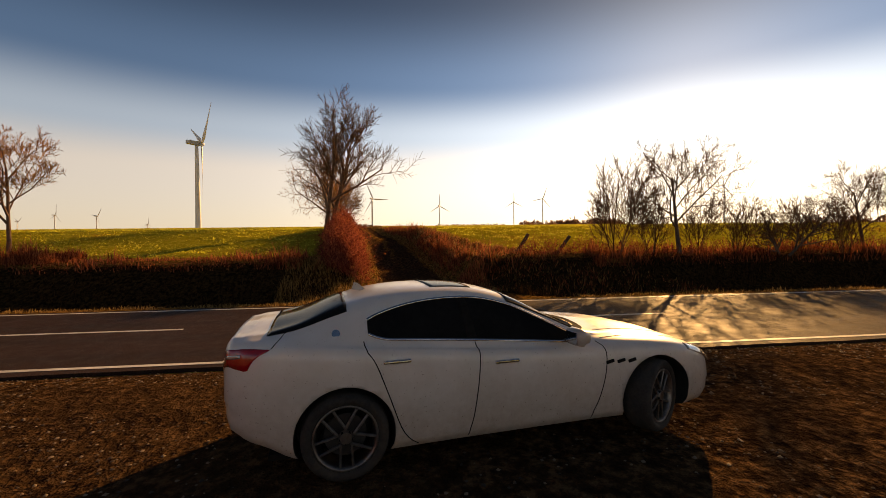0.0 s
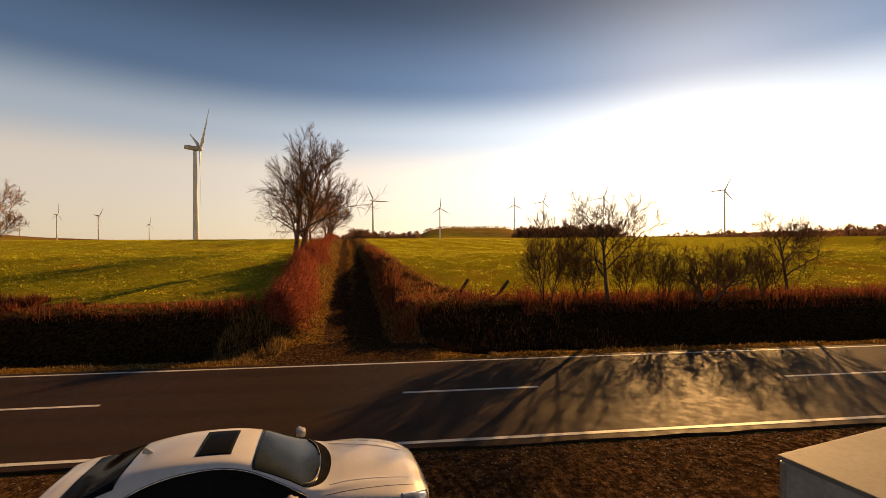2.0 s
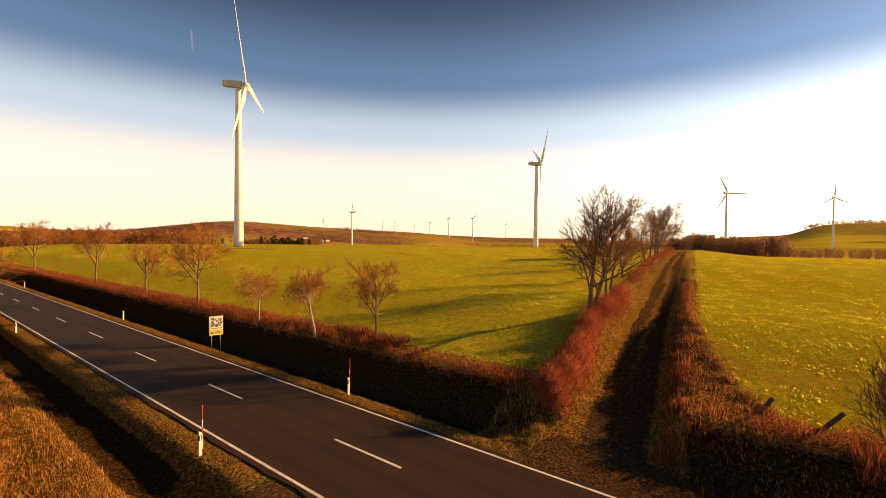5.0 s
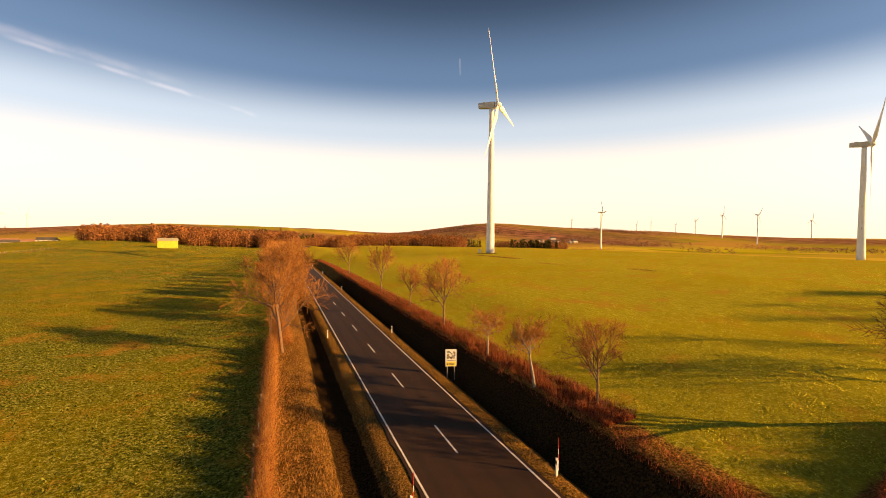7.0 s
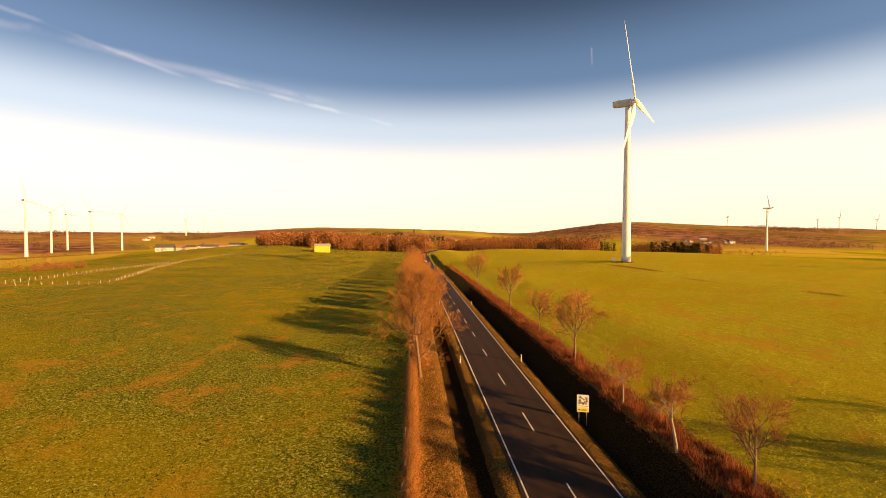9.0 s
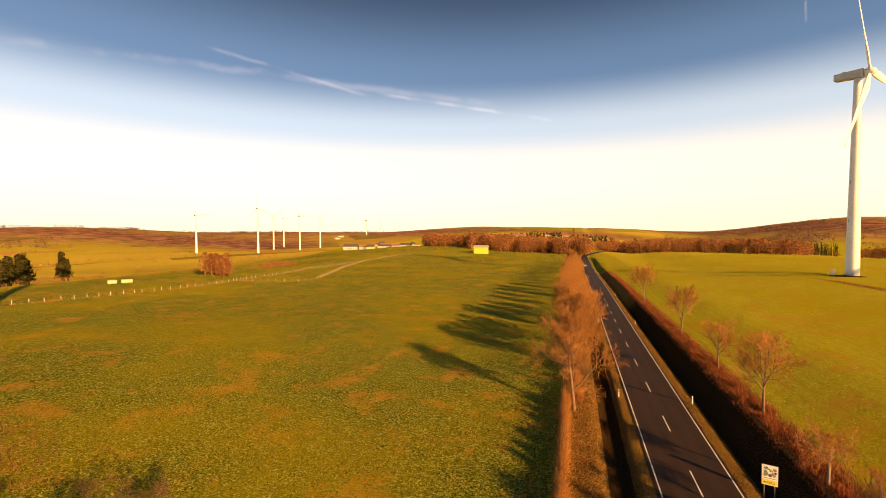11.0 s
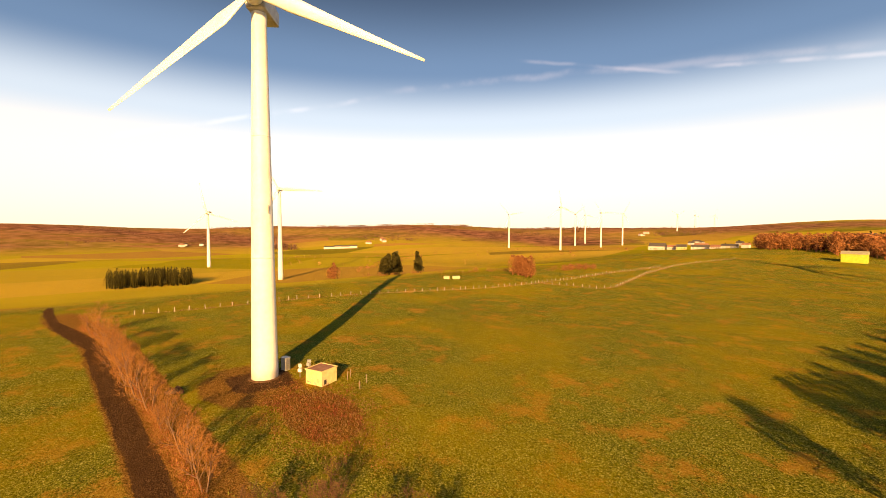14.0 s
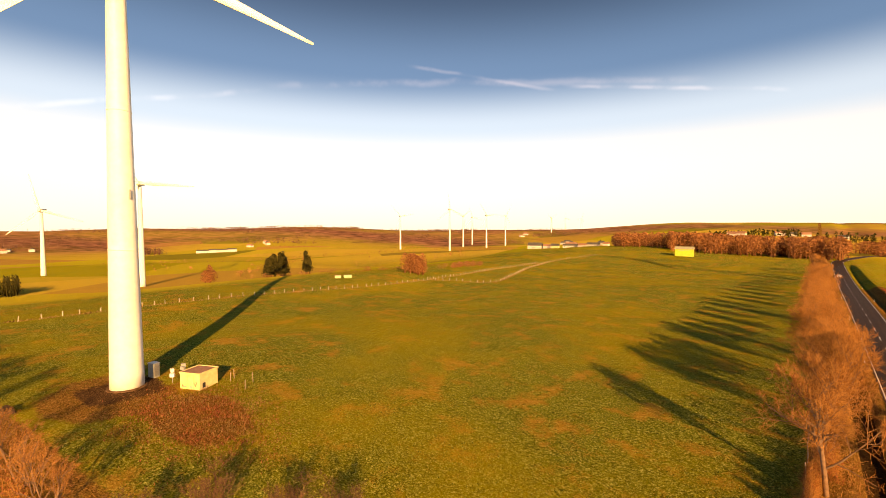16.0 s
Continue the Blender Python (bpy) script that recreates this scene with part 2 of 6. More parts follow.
lane = sums(nt, "ABSOLUTE", sums(nt, "SUBTRACT", sums(nt, "ABSOLUTE", sums(nt, "SUBTRACT", sums(nt, "ABSOLUTE", sep.outputs[0]), 1.6)), 0.75))
c = mixc(nt, ramp(nt, lane, [(0.05, (0.35, 0.35, 0.35)), (0.4, (0, 0, 0))]), c, (0.02, 0.018, 0.016))
nt.links.new(c, b.inputs["Base Color"])
nt.links.new(ramp(nt, mid, [(0.3, (0.5,) * 3), (0.7, (0.72,) * 3)]), b.inputs["Roughness"])
b.inputs["IOR"].default_value = 1.09
bumped(nt, b, fine, 0.35, 0.006)

# ground: winter crop, withered grass, bare earth and gravel by zones of the land
M["ground"] = bpy.data.materials.new("ground")
nt, b = nodes_of(M["ground"])
tc = nt.nodes.new("ShaderNodeTexCoord").outputs["Object"]


def zone(name):
    a = nt.nodes.new("ShaderNodeAttribute")
    a.attribute_name = name
    return a.outputs["Fac"]


n_clod, n_tuft, n_patch, n_big = noise_node(nt, tc, 7.5, 5, 0.7), noise_node(nt, tc, 1.6, 5, 0.7), noise_node(nt, tc, 0.16, 6, 0.65), noise_node(nt, tc, 0.03, 4)
n_speck = noise_node(nt, tc, 4.2, 4, 0.75)
tuft = sums(nt, "ADD", sums(nt, "MULTIPLY", n_clod, 0.45), sums(nt, "MULTIPLY", n_speck, 0.55))
crop = ramp(nt, tuft, [(0.40, (0.013, 0.02, 0.006)), (0.465, (0.07, 0.09, 0.016)), (0.535, (0.24, 0.26, 0.038)), (0.61, (0.6, 0.59, 0.17))])
crop = mixc(nt, ramp(nt, n_tuft, [(0.46, (0, 0, 0)), (0.62, (0.45, 0.45, 0.45))]), crop, (0.14, 0.16, 0.009))
drill = nt.nodes.new("ShaderNodeTexWave")
drill.bands_direction = "X"
drill.inputs["Scale"].default_value, drill.inputs["Distortion"].default_value, drill.inputs["Detail"].default_value, drill.inputs["Detail Scale"].default_value = 0.16, 2.6, 2.0, 0.6
nt.links.new(tc, drill.inputs["Vector"])
side = nt.nodes.new("ShaderNodeSeparateXYZ")
nt.links.new(tc, side.inputs[0])
sown = sums(nt, "MULTIPLY", ramp(nt, drill.outputs["Fac"], [(0.2, (0.1, 0.1, 0.1)), (0.7, (0, 0, 0))]), sums(nt, "MULTIPLY", sums(nt, "SUBTRACT", side.outputs[0], 8.0), 0.2, True), True)
east = sums(nt, "MULTIPLY", sums(nt, "SUBTRACT", side.outputs[0], 8.0), 0.2, True)
# east crop lifted to gold: backlight painted into the ground colour
crop = mixc(nt, sums(nt, "MULTIPLY", east, 0.45), crop, (0.62, 0.55, 0.05))
crop = mixc(nt, sown, crop, (0.16, 0.17, 0.01))
crop = mixc(nt, ramp(nt, sums(nt, "ADD", n_patch, sums(nt, "MULTIPLY", sums(nt, "SUBTRACT", n_clod, 0.5), 0.5)), [(0.53, (0, 0, 0)), (0.63, (0.6, 0.6, 0.6))]), crop, (0.46, 0.23, 0.045))
crop = mixc(nt, ramp(nt, n_big, [(0.45, (0, 0, 0)), (0.62, (0.42, 0.42, 0.42))]), crop, (0.36, 0.28, 0.018))
cell = nt.nodes.new("ShaderNodeTexVoronoi")
cell.inputs["Scale"].default_value = 0.0068
warp = nt.nodes.new("ShaderNodeMapping")
warp.inputs["Scale"].default_value = (1.0, 0.6, 0.0)
nt.links.new(tc, warp.inputs["Vector"])
nt.links.new(warp.outputs[0], cell.inputs["Vector"])
cs = nt.nodes.new("ShaderNodeSeparateColor")
nt.links.new(cell.outputs["Color"], cs.inputs[0])
acre = ramp(nt, cs.outputs[0], [(0.0, (0.24, 0.25, 0.016)), (0.2, (0.5, 0.42, 0.045)), (0.45, (0.62, 0.42, 0.08)), (0.62, (0.36, 0.36, 0.025)), (0.78, (0.5, 0.27, 0.08)), (0.9, (0.13, 0.17, 0.016)), (0.97, (0.5, 0.44, 0.04))])
acre = mixc(nt, 0.22, acre, crop)
scrub = ramp(nt, n_big, [(0.35, (0.12, 0.055, 0.036)), (0.65, (0.36, 0.17, 0.11))])
acre = mixc(nt, zone("wooded"), acre, scrub)
c = mixc(nt, zone("far"), crop, acre)
dry = ramp(nt, n_clod, [(0.38, (0.05, 0.025, 0.009)), (0.5, (0.22, 0.115, 0.032)), (0.62, (0.48, 0.27, 0.08))])
dry = mixc(nt, ramp(nt, n_tuft, [(0.45, (0, 0, 0)), (0.7, (0.6, 0.6, 0.6))]), dry, (0.1, 0.075, 0.014))
edge = lambda z: ramp(nt, sums(nt, "ADD", zone(z), sums(nt, "MULTIPLY", sums(nt, "SUBTRACT", n_tuft, 0.5), 0.9)), [(0.38, (0, 0, 0)), (0.62, (1, 1, 1))])
c = mixc(nt, edge("dry"), c, dry)
earth = ramp(nt, n_clod, [(0.38, (0.02, 0.012, 0.008)), (0.5, (0.075, 0.042, 0.022)), (0.64, (0.24, 0.14, 0.07))])
earth = mixc(nt, ramp(nt, n_patch, [(0.4, (0, 0, 0)), (0.6, (0.6, 0.6, 0.6))]), earth, (0.075, 0.042, 0.022))
# near-black tone: shade of ditch and bank painted into the ground
ditch_shade = ramp(nt, n_clod, [(0.4, (0.016, 0.009, 0.005)), (0.62, (0.085, 0.05, 0.02))])
c = mixc(nt, edge("ditch_shade"), c, ditch_shade)
c = mixc(nt, edge("dirt"), c, earth)
nt.links.new(c, b.inputs["Base Color"])
b.inputs["Roughness"].default_value = 0.95
b.inputs["IOR"].default_value = 1.0
bumped(nt, b, sums(nt, "ADD", sums(nt, "MULTIPLY", n_clod, 0.45), n_tuft), 1.0, 0.55)


# ---- mesh helpers ----
def mesh_of(name, verts, faces, mats=(), smooth_faces=False):
    me = bpy.data.meshes.new(name)
    me.from_pydata([tuple(v) for v in verts], [], [tuple(f) for f in faces])
    for m in mats:
        me.materials.append(m)
    if smooth_faces:
        me.polygons.foreach_set("use_smooth", [True] * len(me.polygons))
    me.update()
    return me


def raw_mesh(name, verts, loops, sizes, mat):
    """A mesh straight from arrays, for the large stuff."""
    me = bpy.data.meshes.new(name)
    me.vertices.add(len(verts))
    me.vertices.foreach_set("co", np.ascontiguousarray(verts, np.float32).ravel())
    me.loops.add(len(loops))
    me.loops.foreach_set("vertex_index", np.ascontiguousarray(loops, np.int32))
    me.polygons.add(len(sizes))
    starts = np.concatenate([[0], np.cumsum(sizes)[:-1]])
    me.polygons.foreach_set("loop_start", starts.astype(np.int32))
    me.polygons.foreach_set("loop_total", np.asarray(sizes, np.int32))
    me.materials.append(mat)
    me.update(calc_edges=True)
    return me


def thing(name, label, category, at=None, group="", kind=""):
    e = new(name)
    if at is not None:
        e.matrix_world = at
    return tagged(e, label, category, group, kind)


def part(name, data, material, parent, label="", at=None, smooth_faces=False):
    """Links a bmesh or a mesh as one mesh object under a thing or a part."""
    if isinstance(data, bmesh.types.BMesh):
        me = bpy.data.meshes.new(name)
        data.to_mesh(me)
        data.free()
    else:
        me = data
    if material is not None and not len(me.materials):
        me.materials.append(material)
    if smooth_faces:
        me.polygons.foreach_set("use_smooth", [True] * len(me.polygons))
    ob = new(name, me)
    ob.parent = parent
    if at is not None:
        ob.matrix_local = at
    if label:
        ob["label"] = label
    return ob


def box(sx, sy, sz, at=(0, 0, 0), bevel=0.0, bm=None):
    """A box on its base at a place, with rounded edges."""
    own = bmesh.new()
    bmesh.ops.create_cube(own, size=1, matrix=Matrix.Translation((at[0], at[1], at[2] + sz / 2)) @ Matrix.Diagonal((sx, sy, sz, 1)))
    if bevel:
        bmesh.ops.bevel(own, geom=own.edges[:], offset=bevel, segments=2, affect="EDGES", profile=0.6)
    return own


def rod(r0, r1, h, sides=12, at=(0, 0, 0), turn=None):
    bm = bmesh.new()
    m = Matrix.Translation(at) @ (turn.to_4x4() if turn is not None else Matrix()) @ Matrix.Translation((0, 0, h / 2))
    bmesh.ops.create_cone(bm, cap_ends=True, segments=sides, radius1=r0, radius2=r1, depth=h, matrix=m)
    return bm


def ground_at(x, y):
    return float(land(x, y))


# ---- the lie of the land ----
def smooth(a, b, v):
    u = np.clip((v - a) / (b - a), 0.0, 1.0)
    return u * u * (3 - 2 * u)


def track_y(x):
    """Middle line of the dirt track that climbs away east of the road."""
    return -1.5 + 0.113 * (x - 3.0)


def lane_y(x):
    """Middle line of the farm lane that leaves the lay-by westwards."""
    return -5.6 + 0.16 * (x + 55.0) * smooth(50, 60, -x) - 6.0 * smooth(0, 40, -x - 118.0)


def corner_y(x):
    """Edge of the crop where it curves round the corner between track and bank."""
    return track_y(x) - 1.2 - 45.0 / np.clip(np.asarray(x, float) - 2.5, 3.0, None)


def bend(y):
    """How far the road swings east beyond its straight stretch."""
    return 0.0022 * np.clip(np.asarray(y, float) - 405.0, 0, None) ** 2


def land(x, y):
    """Height of the ground at x, y (numpy arrays)."""
    x, y = np.asarray(x, float), np.asarray(y, float)
    r = np.hypot(x, y)
    base_e = -3.0 * smooth(150, 330, y) * (1 - 0.7 * smooth(40, 110, x))
    base_w = -1.2 * smooth(150, 270, y) + 1.6 * smooth(285, 420, y) + 2.4 * smooth(420, 600, y)
    base = base_w + (base_e - base_w) * smooth(8, 60, x) + 8.5 * np.exp(-((x + 165) / 90.0) ** 2 - ((y - 480) / 110.0) ** 2)
    # east: verge, ditch, bank, field
    tw = np.abs(y - track_y(x))
    mouth = 1 - smooth(1.4, 3.0, tw - 2.2 * smooth(10, 4, x))
    near_end = 1 - smooth(360, 420, y)
    ditch_e = -0.55 * near_end * smooth(4.1, 5.4, x) * (1 - smooth(5.6, 8.6, x))
    bank_e = 1.35 * smooth(5.4, 9.4, x) * near_end + 1.9 * smooth(9, 28, x) + 2.1 * smooth(24, 85, x) + 0.3 * smooth(85, 140, x) - 8.0 * smooth(170, 420, x)
    climb = 2.3 * smooth(5, 31, x) + 2.9 * smooth(24, 85, x) + 0.3 * smooth(85, 140, x) - 8.0 * smooth(170, 420, x)
    east = (ditch_e + bank_e) * (1 - mouth) + climb * mouth
    # west: verge, ditch, grass strip, field; level gravel in the lay-by
    w = -x
    bay = 1 - smooth(6.0, 10.5, y)
    bay = bay * (1 - smooth(14, 22, w)) + 0.0
    ditch_w = -0.65 * near_end * smooth(4.2, 5.6, w) * (1 - smooth(6.2, 7.8, w))
    strip = (0.35 * smooth(6.4, 8.2, w) - 0.25 * smooth(10, 13, w)) * near_end
    hump = 1.7 * smooth(20, 75, w) * (1 - smooth(95, 175, w)) * (1 - smooth(40, 110, np.abs(y - 10)))
    crest = w - 0.12 * y
    drop = (2.8 * smooth(105, 165, crest) - 14.5 * smooth(174, 330, crest)) * (1 - smooth(230, 600, y) * 0.75)
    west = (ditch_w + strip) * (1 - bay) + 0.08 * bay * smooth(3.4, 4.4, w) + hump + drop
    east = east - 2.2 * smooth(85, 200, x) * smooth(4, 26, track_y(x) - y)
    z = base + np.where(x > 0, east, west)
    # distance: rolling fields, then wooded hills
    ang = np.arctan2(x, y)
    roll = 2.2 * np.sin(x / 173.0 + 1.1) * np.cos(y / 211.0 - 0.4) + 1.4 * np.sin(x / 71.0 - y / 97.0)
    z = z + roll * smooth(260, 700, r)
    hills = 38 + 52 * np.exp(-((ang - 0.47) / np.where(ang < 0.47, 0.15, 0.25)) ** 2) + 22 * np.exp(-((ang + 0.45) / 0.22) ** 2) + 14 * np.exp(-((ang + 1.1) / 0.4) ** 2) + 50 * np.exp(-((ang - 1.745) / 0.118) ** 6) - 13 * np.exp(-((ang + 0.08) / 0.3) ** 2) + 12 * np.sin(3 * ang + 0.6) + 8 * np.sin(7 * ang + 2.0) + 4 * np.sin(17 * ang)
    z = z + hills * smooth(950, 2300, r) - 16 * smooth(500, 1000, r) * (1 - smooth(1000, 2200, r)) * (0.4 + 0.6 * smooth(-260, 260, -x))
    # the village plateau at the end of the road
    z = z + 28 * np.exp(-((ang + 0.13) / 0.2) ** 2) * smooth(600, 1080, r) * (y > 0)
    return z


# ---- ground ----
def steps(*spans):
    """Grid lines: (from, to, step) spans joined."""
    v = []
    for a, b2, s in spans:
        v += list(np.arange(a, b2, s))
    return np.array(v + [spans[-1][1]])


gx = steps((-4200, -1000, 160), (-1000, -400, 40), (-400, -150, 12), (-150, -40, 5), (-40, -14, 1.3), (-14, 14, 0.4), (14, 40, 1.3), (40, 150, 6), (150, 450, 15), (450, 1000, 50), (1000, 4200, 160))
gy = steps((-4200, -1000, 200), (-1000, -200, 50), (-200, -60, 10), (-60, -16, 2), (-16, 16, 0.6), (16, 90, 2), (90, 200, 6), (200, 500, 15), (500, 1200, 40), (1200, 4200, 150))
XX, YY = np.meshgrid(gx, gy, indexing="ij")
ZZ = land(XX, YY)
near = (np.abs(XX) < 160) & (np.abs(YY) < 200) & ((XX < -3.6) | (XX > 3.6))
ZZ = ZZ + np.where(near, 0.05 * np.sin(XX * 1.7 + 0.6 * np.sin(YY * 0.9)) * np.sin(YY * 1.3 + np.sin(XX * 0.7)), 0.0) * smooth(3.6, 5.0, np.abs(XX))
ZZ = ZZ - 0.06 * (np.abs(XX) < 3.55)
nx, ny = ZZ.shape
verts = np.stack([XX.ravel(), YY.ravel(), ZZ.ravel()], 1)
ii, jj = np.meshgrid(np.arange(nx - 1), np.arange(ny - 1), indexing="ij")
k0 = (ii * ny + jj).ravel()
loops = np.stack([k0, k0 + ny, k0 + ny + 1, k0 + 1], 1).ravel()
ground_me = raw_mesh("ground", verts, loops, np.full(len(k0), 4), M["ground"])
ground_me.polygons.foreach_set("use_smooth", [True] * len(ground_me.polygons))
x, y = verts[:, 0], verts[:, 1]
w = -x
bay = (1 - smooth(7.0, 10.0, y)) * smooth(-34, -26, y)
east_strip = smooth(3.3, 3.6, x) * (1 - smooth(9.6, 12.0, x)) * (y < 260)
slope = smooth(6, 9, x) * (1 - smooth(40, 60, x)) * smooth(-0.5, 0.5, y - corner_y(x)) * (1 - smooth(-2.0, -0.5, y - track_y(x)))
track_edge = smooth(8, 12, x) * (1 - smooth(3.2, 5.0, np.abs(y - track_y(x) - 0.6))) * (1 - smooth(160, 230, x))
west_strip = smooth(3.3, 3.6, w) * (1 - smooth(10.6, 11.8, w)) * smooth(-40, 8, y)
pad = 1 - smooth(0.55, 1.0, np.hypot((x + 82) / 12.0, (y - 6) / 9.0))
apron = 1 - smooth(0.5, 1.0, np.hypot((x + 66) / 12.5, (y - 12) / 6.5))
lane = (1 - smooth(3.0, 6.0, np.abs(y - lane_y(x) - 2.5))) * smooth(14, 20, w) * (1 - smooth(150, 175, w))
farm_way = 0.75 * (1 - smooth(1.2, 3.4, np.abs(x - 75 - 3 * np.sin(y / 23.0)))) * smooth(60, 80, y) * (1 - smooth(180, 196, y))
dry_v = np.maximum.reduce([farm_way, east_strip, slope, track_edge, west_strip * (1 - bay), pad, apron * 0.9, lane])
rut = np.minimum(np.abs(y - track_y(x) - 0.75), np.abs(y - track_y(x) + 0.75))
dirt_v = np.maximum.reduce([
    bay * smooth(3.3, 3.5, w) * (1 - smooth(15, 19, w)),
    (1 - smooth(0.2, 0.5, rut)) * smooth(3.3, 3.6, x) * (1 - smooth(150, 210, x)) * (1 - 0.35 * smooth(14, 30, x)) + (1 - smooth(1.2, 1.9, np.abs(y - track_y(x)))) * smooth(3.3, 3.6, x) * (1 - smooth(120, 160, x)) * (0.62 - 0.3 * smooth(12, 26, x)),
    (1 - smooth(2.0, 4.2, np.abs(y + 1.2))) * smooth(3.3, 3.6, x) * (1 - smooth(5.0, 8.0, x)),
    (1 - smooth(1.1, 1.9, np.abs(y - lane_y(x)))) * smooth(13, 16, w) * (1 - smooth(170, 190, w)),
    (1 - smooth(0.6, 1.0, np.hypot((x + 83) / 7.5, (y - 8) / 6.5))) * 0.9,
    (1 - smooth(0.5, 1.0, np.hypot((x - 92) / 9.0, (y - 195) / 7.0))) * 0.9,
])
rr, aa = np.hypot(x, y), np.arctan2(x, y)
wooded_w = smooth(1180, 1420, rr + 120 * np.sin(7 * aa) + 60 * np.sin(17 * aa + 1)) * smooth(0.42, 0.62, -aa) * (0.8 + 0.2 * np.sin(11 * aa + rr / 140.0))
wooded_e = smooth(1120, 1380, rr + 120 * np.sin(9 * aa) + 60 * np.sin(19 * aa + 1)) * smooth(0.16, 0.28, aa) * (1 - smooth(0.8, 0.95, aa)) * (0.8 + 0.2 * np.sin(13 * aa + rr / 120.0))
wooded_v = smooth(1250, 1500, rr + 160 * np.sin(5 * aa) + 90 * np.sin(13 * aa + 1)) * (0.55 + 0.45 * np.sin(9 * aa + rr / 170.0))
beyond_crest = np.maximum(smooth(178, 196, w - 0.12 * y) * (1 - smooth(230, 330, y)), smooth(420, 620, np.hypot(x, y)))
far_v = np.where(x < 0, beyond_crest, smooth(300, 420, np.hypot(x, 0.7 * y)))
# where ground shade is painted: east ditch and bank, fading north, and west ditch
ditch_shade_v = np.maximum(smooth(4.8, 5.4, x) * (1 - smooth(8.0, 8.9, x)) * (1 - smooth(90, 170, y)) * smooth(2.2, 3.6, np.abs(y - track_y(x))), smooth(4.7, 5.2, w) * (1 - smooth(6.6, 7.4, w)) * smooth(9, 14, y) * (1 - smooth(300, 380, y)))
for key, val in (("wooded", np.maximum.reduce([wooded_v * (1 - 0.4 * np.exp(-((aa - 1.745) / 0.13) ** 6)), wooded_w, wooded_e])), ("ditch_shade", ditch_shade_v), ("dry", dry_v), ("dirt", dirt_v), ("far", far_v)):
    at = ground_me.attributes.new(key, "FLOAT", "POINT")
    at.data.foreach_set("value", np.clip(val, 0, 1).astype(np.float32))
tagged(new("ground", ground_me), "rolling winter fields with withered grass verges and gravel", "ground", kind="structure")


# ---- road ----
def ribbon(name, x0, x1, y0, y1, lift, material, wobble=0.0, step=6.0, thick=0.0):
    ys = np.linspace(y0, y1, max(2, int((y1 - y0) / step) + 1))
    v, f = [], []
    for i, yy in enumerate(ys):
        off = float(bend(yy))
        z = ground_at(off, yy) + lift + 0.25 * min(1.0, off)
        d0, d1 = (wobble * (noise.noise(Vector((x0, yy * 0.9, s))) if wobble else 0.0) for s in (0, 7))
        for xx, zz in ((x0 + d0 + off, z - thick), (x0 + d0 + off, z), (x1 + d1 + off, z), (x1 + d1 + off, z - thick)):
            v.append((xx, yy, zz))
        if i:
            a = 4 * (i - 1)
            f += [(a + k, a + k + 1, a + k + 5, a + k + 4) for k in range(3)]
    return mesh_of(name, v, f, [material])


road = tagged(new("road", ribbon("road", -3.38, 3.38, -420, 560, 0.03, M["asphalt"], 0.12, 0.9, 0.12)), "worn dark asphalt country road with white lines", "road", kind="structure")
for sx in (-3.08, 3.08):
    o = part("edge_line", ribbon("edge_line", sx - 0.06, sx + 0.06, -420, 560, 0.036, M["white_line"], 0.012, 1.5, 0.004), None, road, "worn white edge line")
dash_me = None
for n in range(-8, 34):
    y0 = 12.0 * n - 7.05
    z = ground_at(0, y0 + 2)
    if dash_me is None:
        dash_me = mesh_of("centre_dash", [(-0.06, 0, 0), (0.06, 0.01, 0), (0.055, 4.0, 0), (-0.06, 3.99, 0), (-0.06, 0, -0.005), (0.06, 0, -0.005), (0.06, 4, -0.005), (-0.06, 4, -0.005)], [(0, 1, 2, 3), (4, 5, 1, 0), (5, 6, 2, 1), (6, 7, 3, 2), (7, 4, 0, 3)], [M["white_line"]])
    d = part("centre_dash", dash_me, None, road, "", pose(0.02, y0, 0.037 + z))

# ---- wind turbines ----
WIND = 118.0  # heading that the rotors face


def lathe(rings, sides=24, cap=True):
    """Rings (radius, height) turned about z."""
    v, f = [], []
    for r, z in rings:
        for k in range(sides):
            a = 2 * math.pi * k / sides
            v.append((r * math.cos(a), r * math.sin(a), z))
    for i in range(len(rings) - 1):
        for k in range(sides):
            a, b2 = i * sides + k, i * sides + (k + 1) % sides
            f.append((a, b2, b2 + sides, a + sides))
    if cap:
        f.append(tuple(range(sides))[::-1])
        f.append(tuple(range((len(rings) - 1) * sides, len(rings) * sides)))
    return v, f


def blade_mesh(length, chord):
    """A tapered, twisted blade along +z, root at the origin."""
    v, f, n = [], [], 14
    for i in range(16):
        u = i / 15
        c = chord * (0.42 + 0.58 * min(1, u / 0.2) if u < 0.2 else (1 - 0.82 * ((u - 0.2) / 0.8) ** 0.9))
        t = c * (0.9 if u < 0.04 else 0.42 - 0.3 * min(1, u / 0.5))
        tw = radians(16 * (1 - u) ** 2)
        for k in range(n):
            a = 2 * math.pi * k / n
            px = 0.5 * c * math.cos(a) - c * 0.18 * min(1, u / 0.15)
            py = 0.5 * t * math.sin(a) * (1 + 0.35 * math.cos(a))
            v.append((px * math.cos(tw) - py * math.sin(tw), px * math.sin(tw) + py * math.cos(tw) + 0.012 * length * u * u, length * u))
        if i:
            for k in range(n):
                p, q = (i - 1) * n + k, (i - 1) * n + (k + 1) % n
                f.append((p, q, q + n, p + n))
    f.append(tuple(range(15 * n, 16 * n)))
    f.append(tuple(range(n))[::-1])
    return mesh_of("blade", v, f, [M["blade"]], True)


BLADE = blade_mesh(33.0, 2.9)
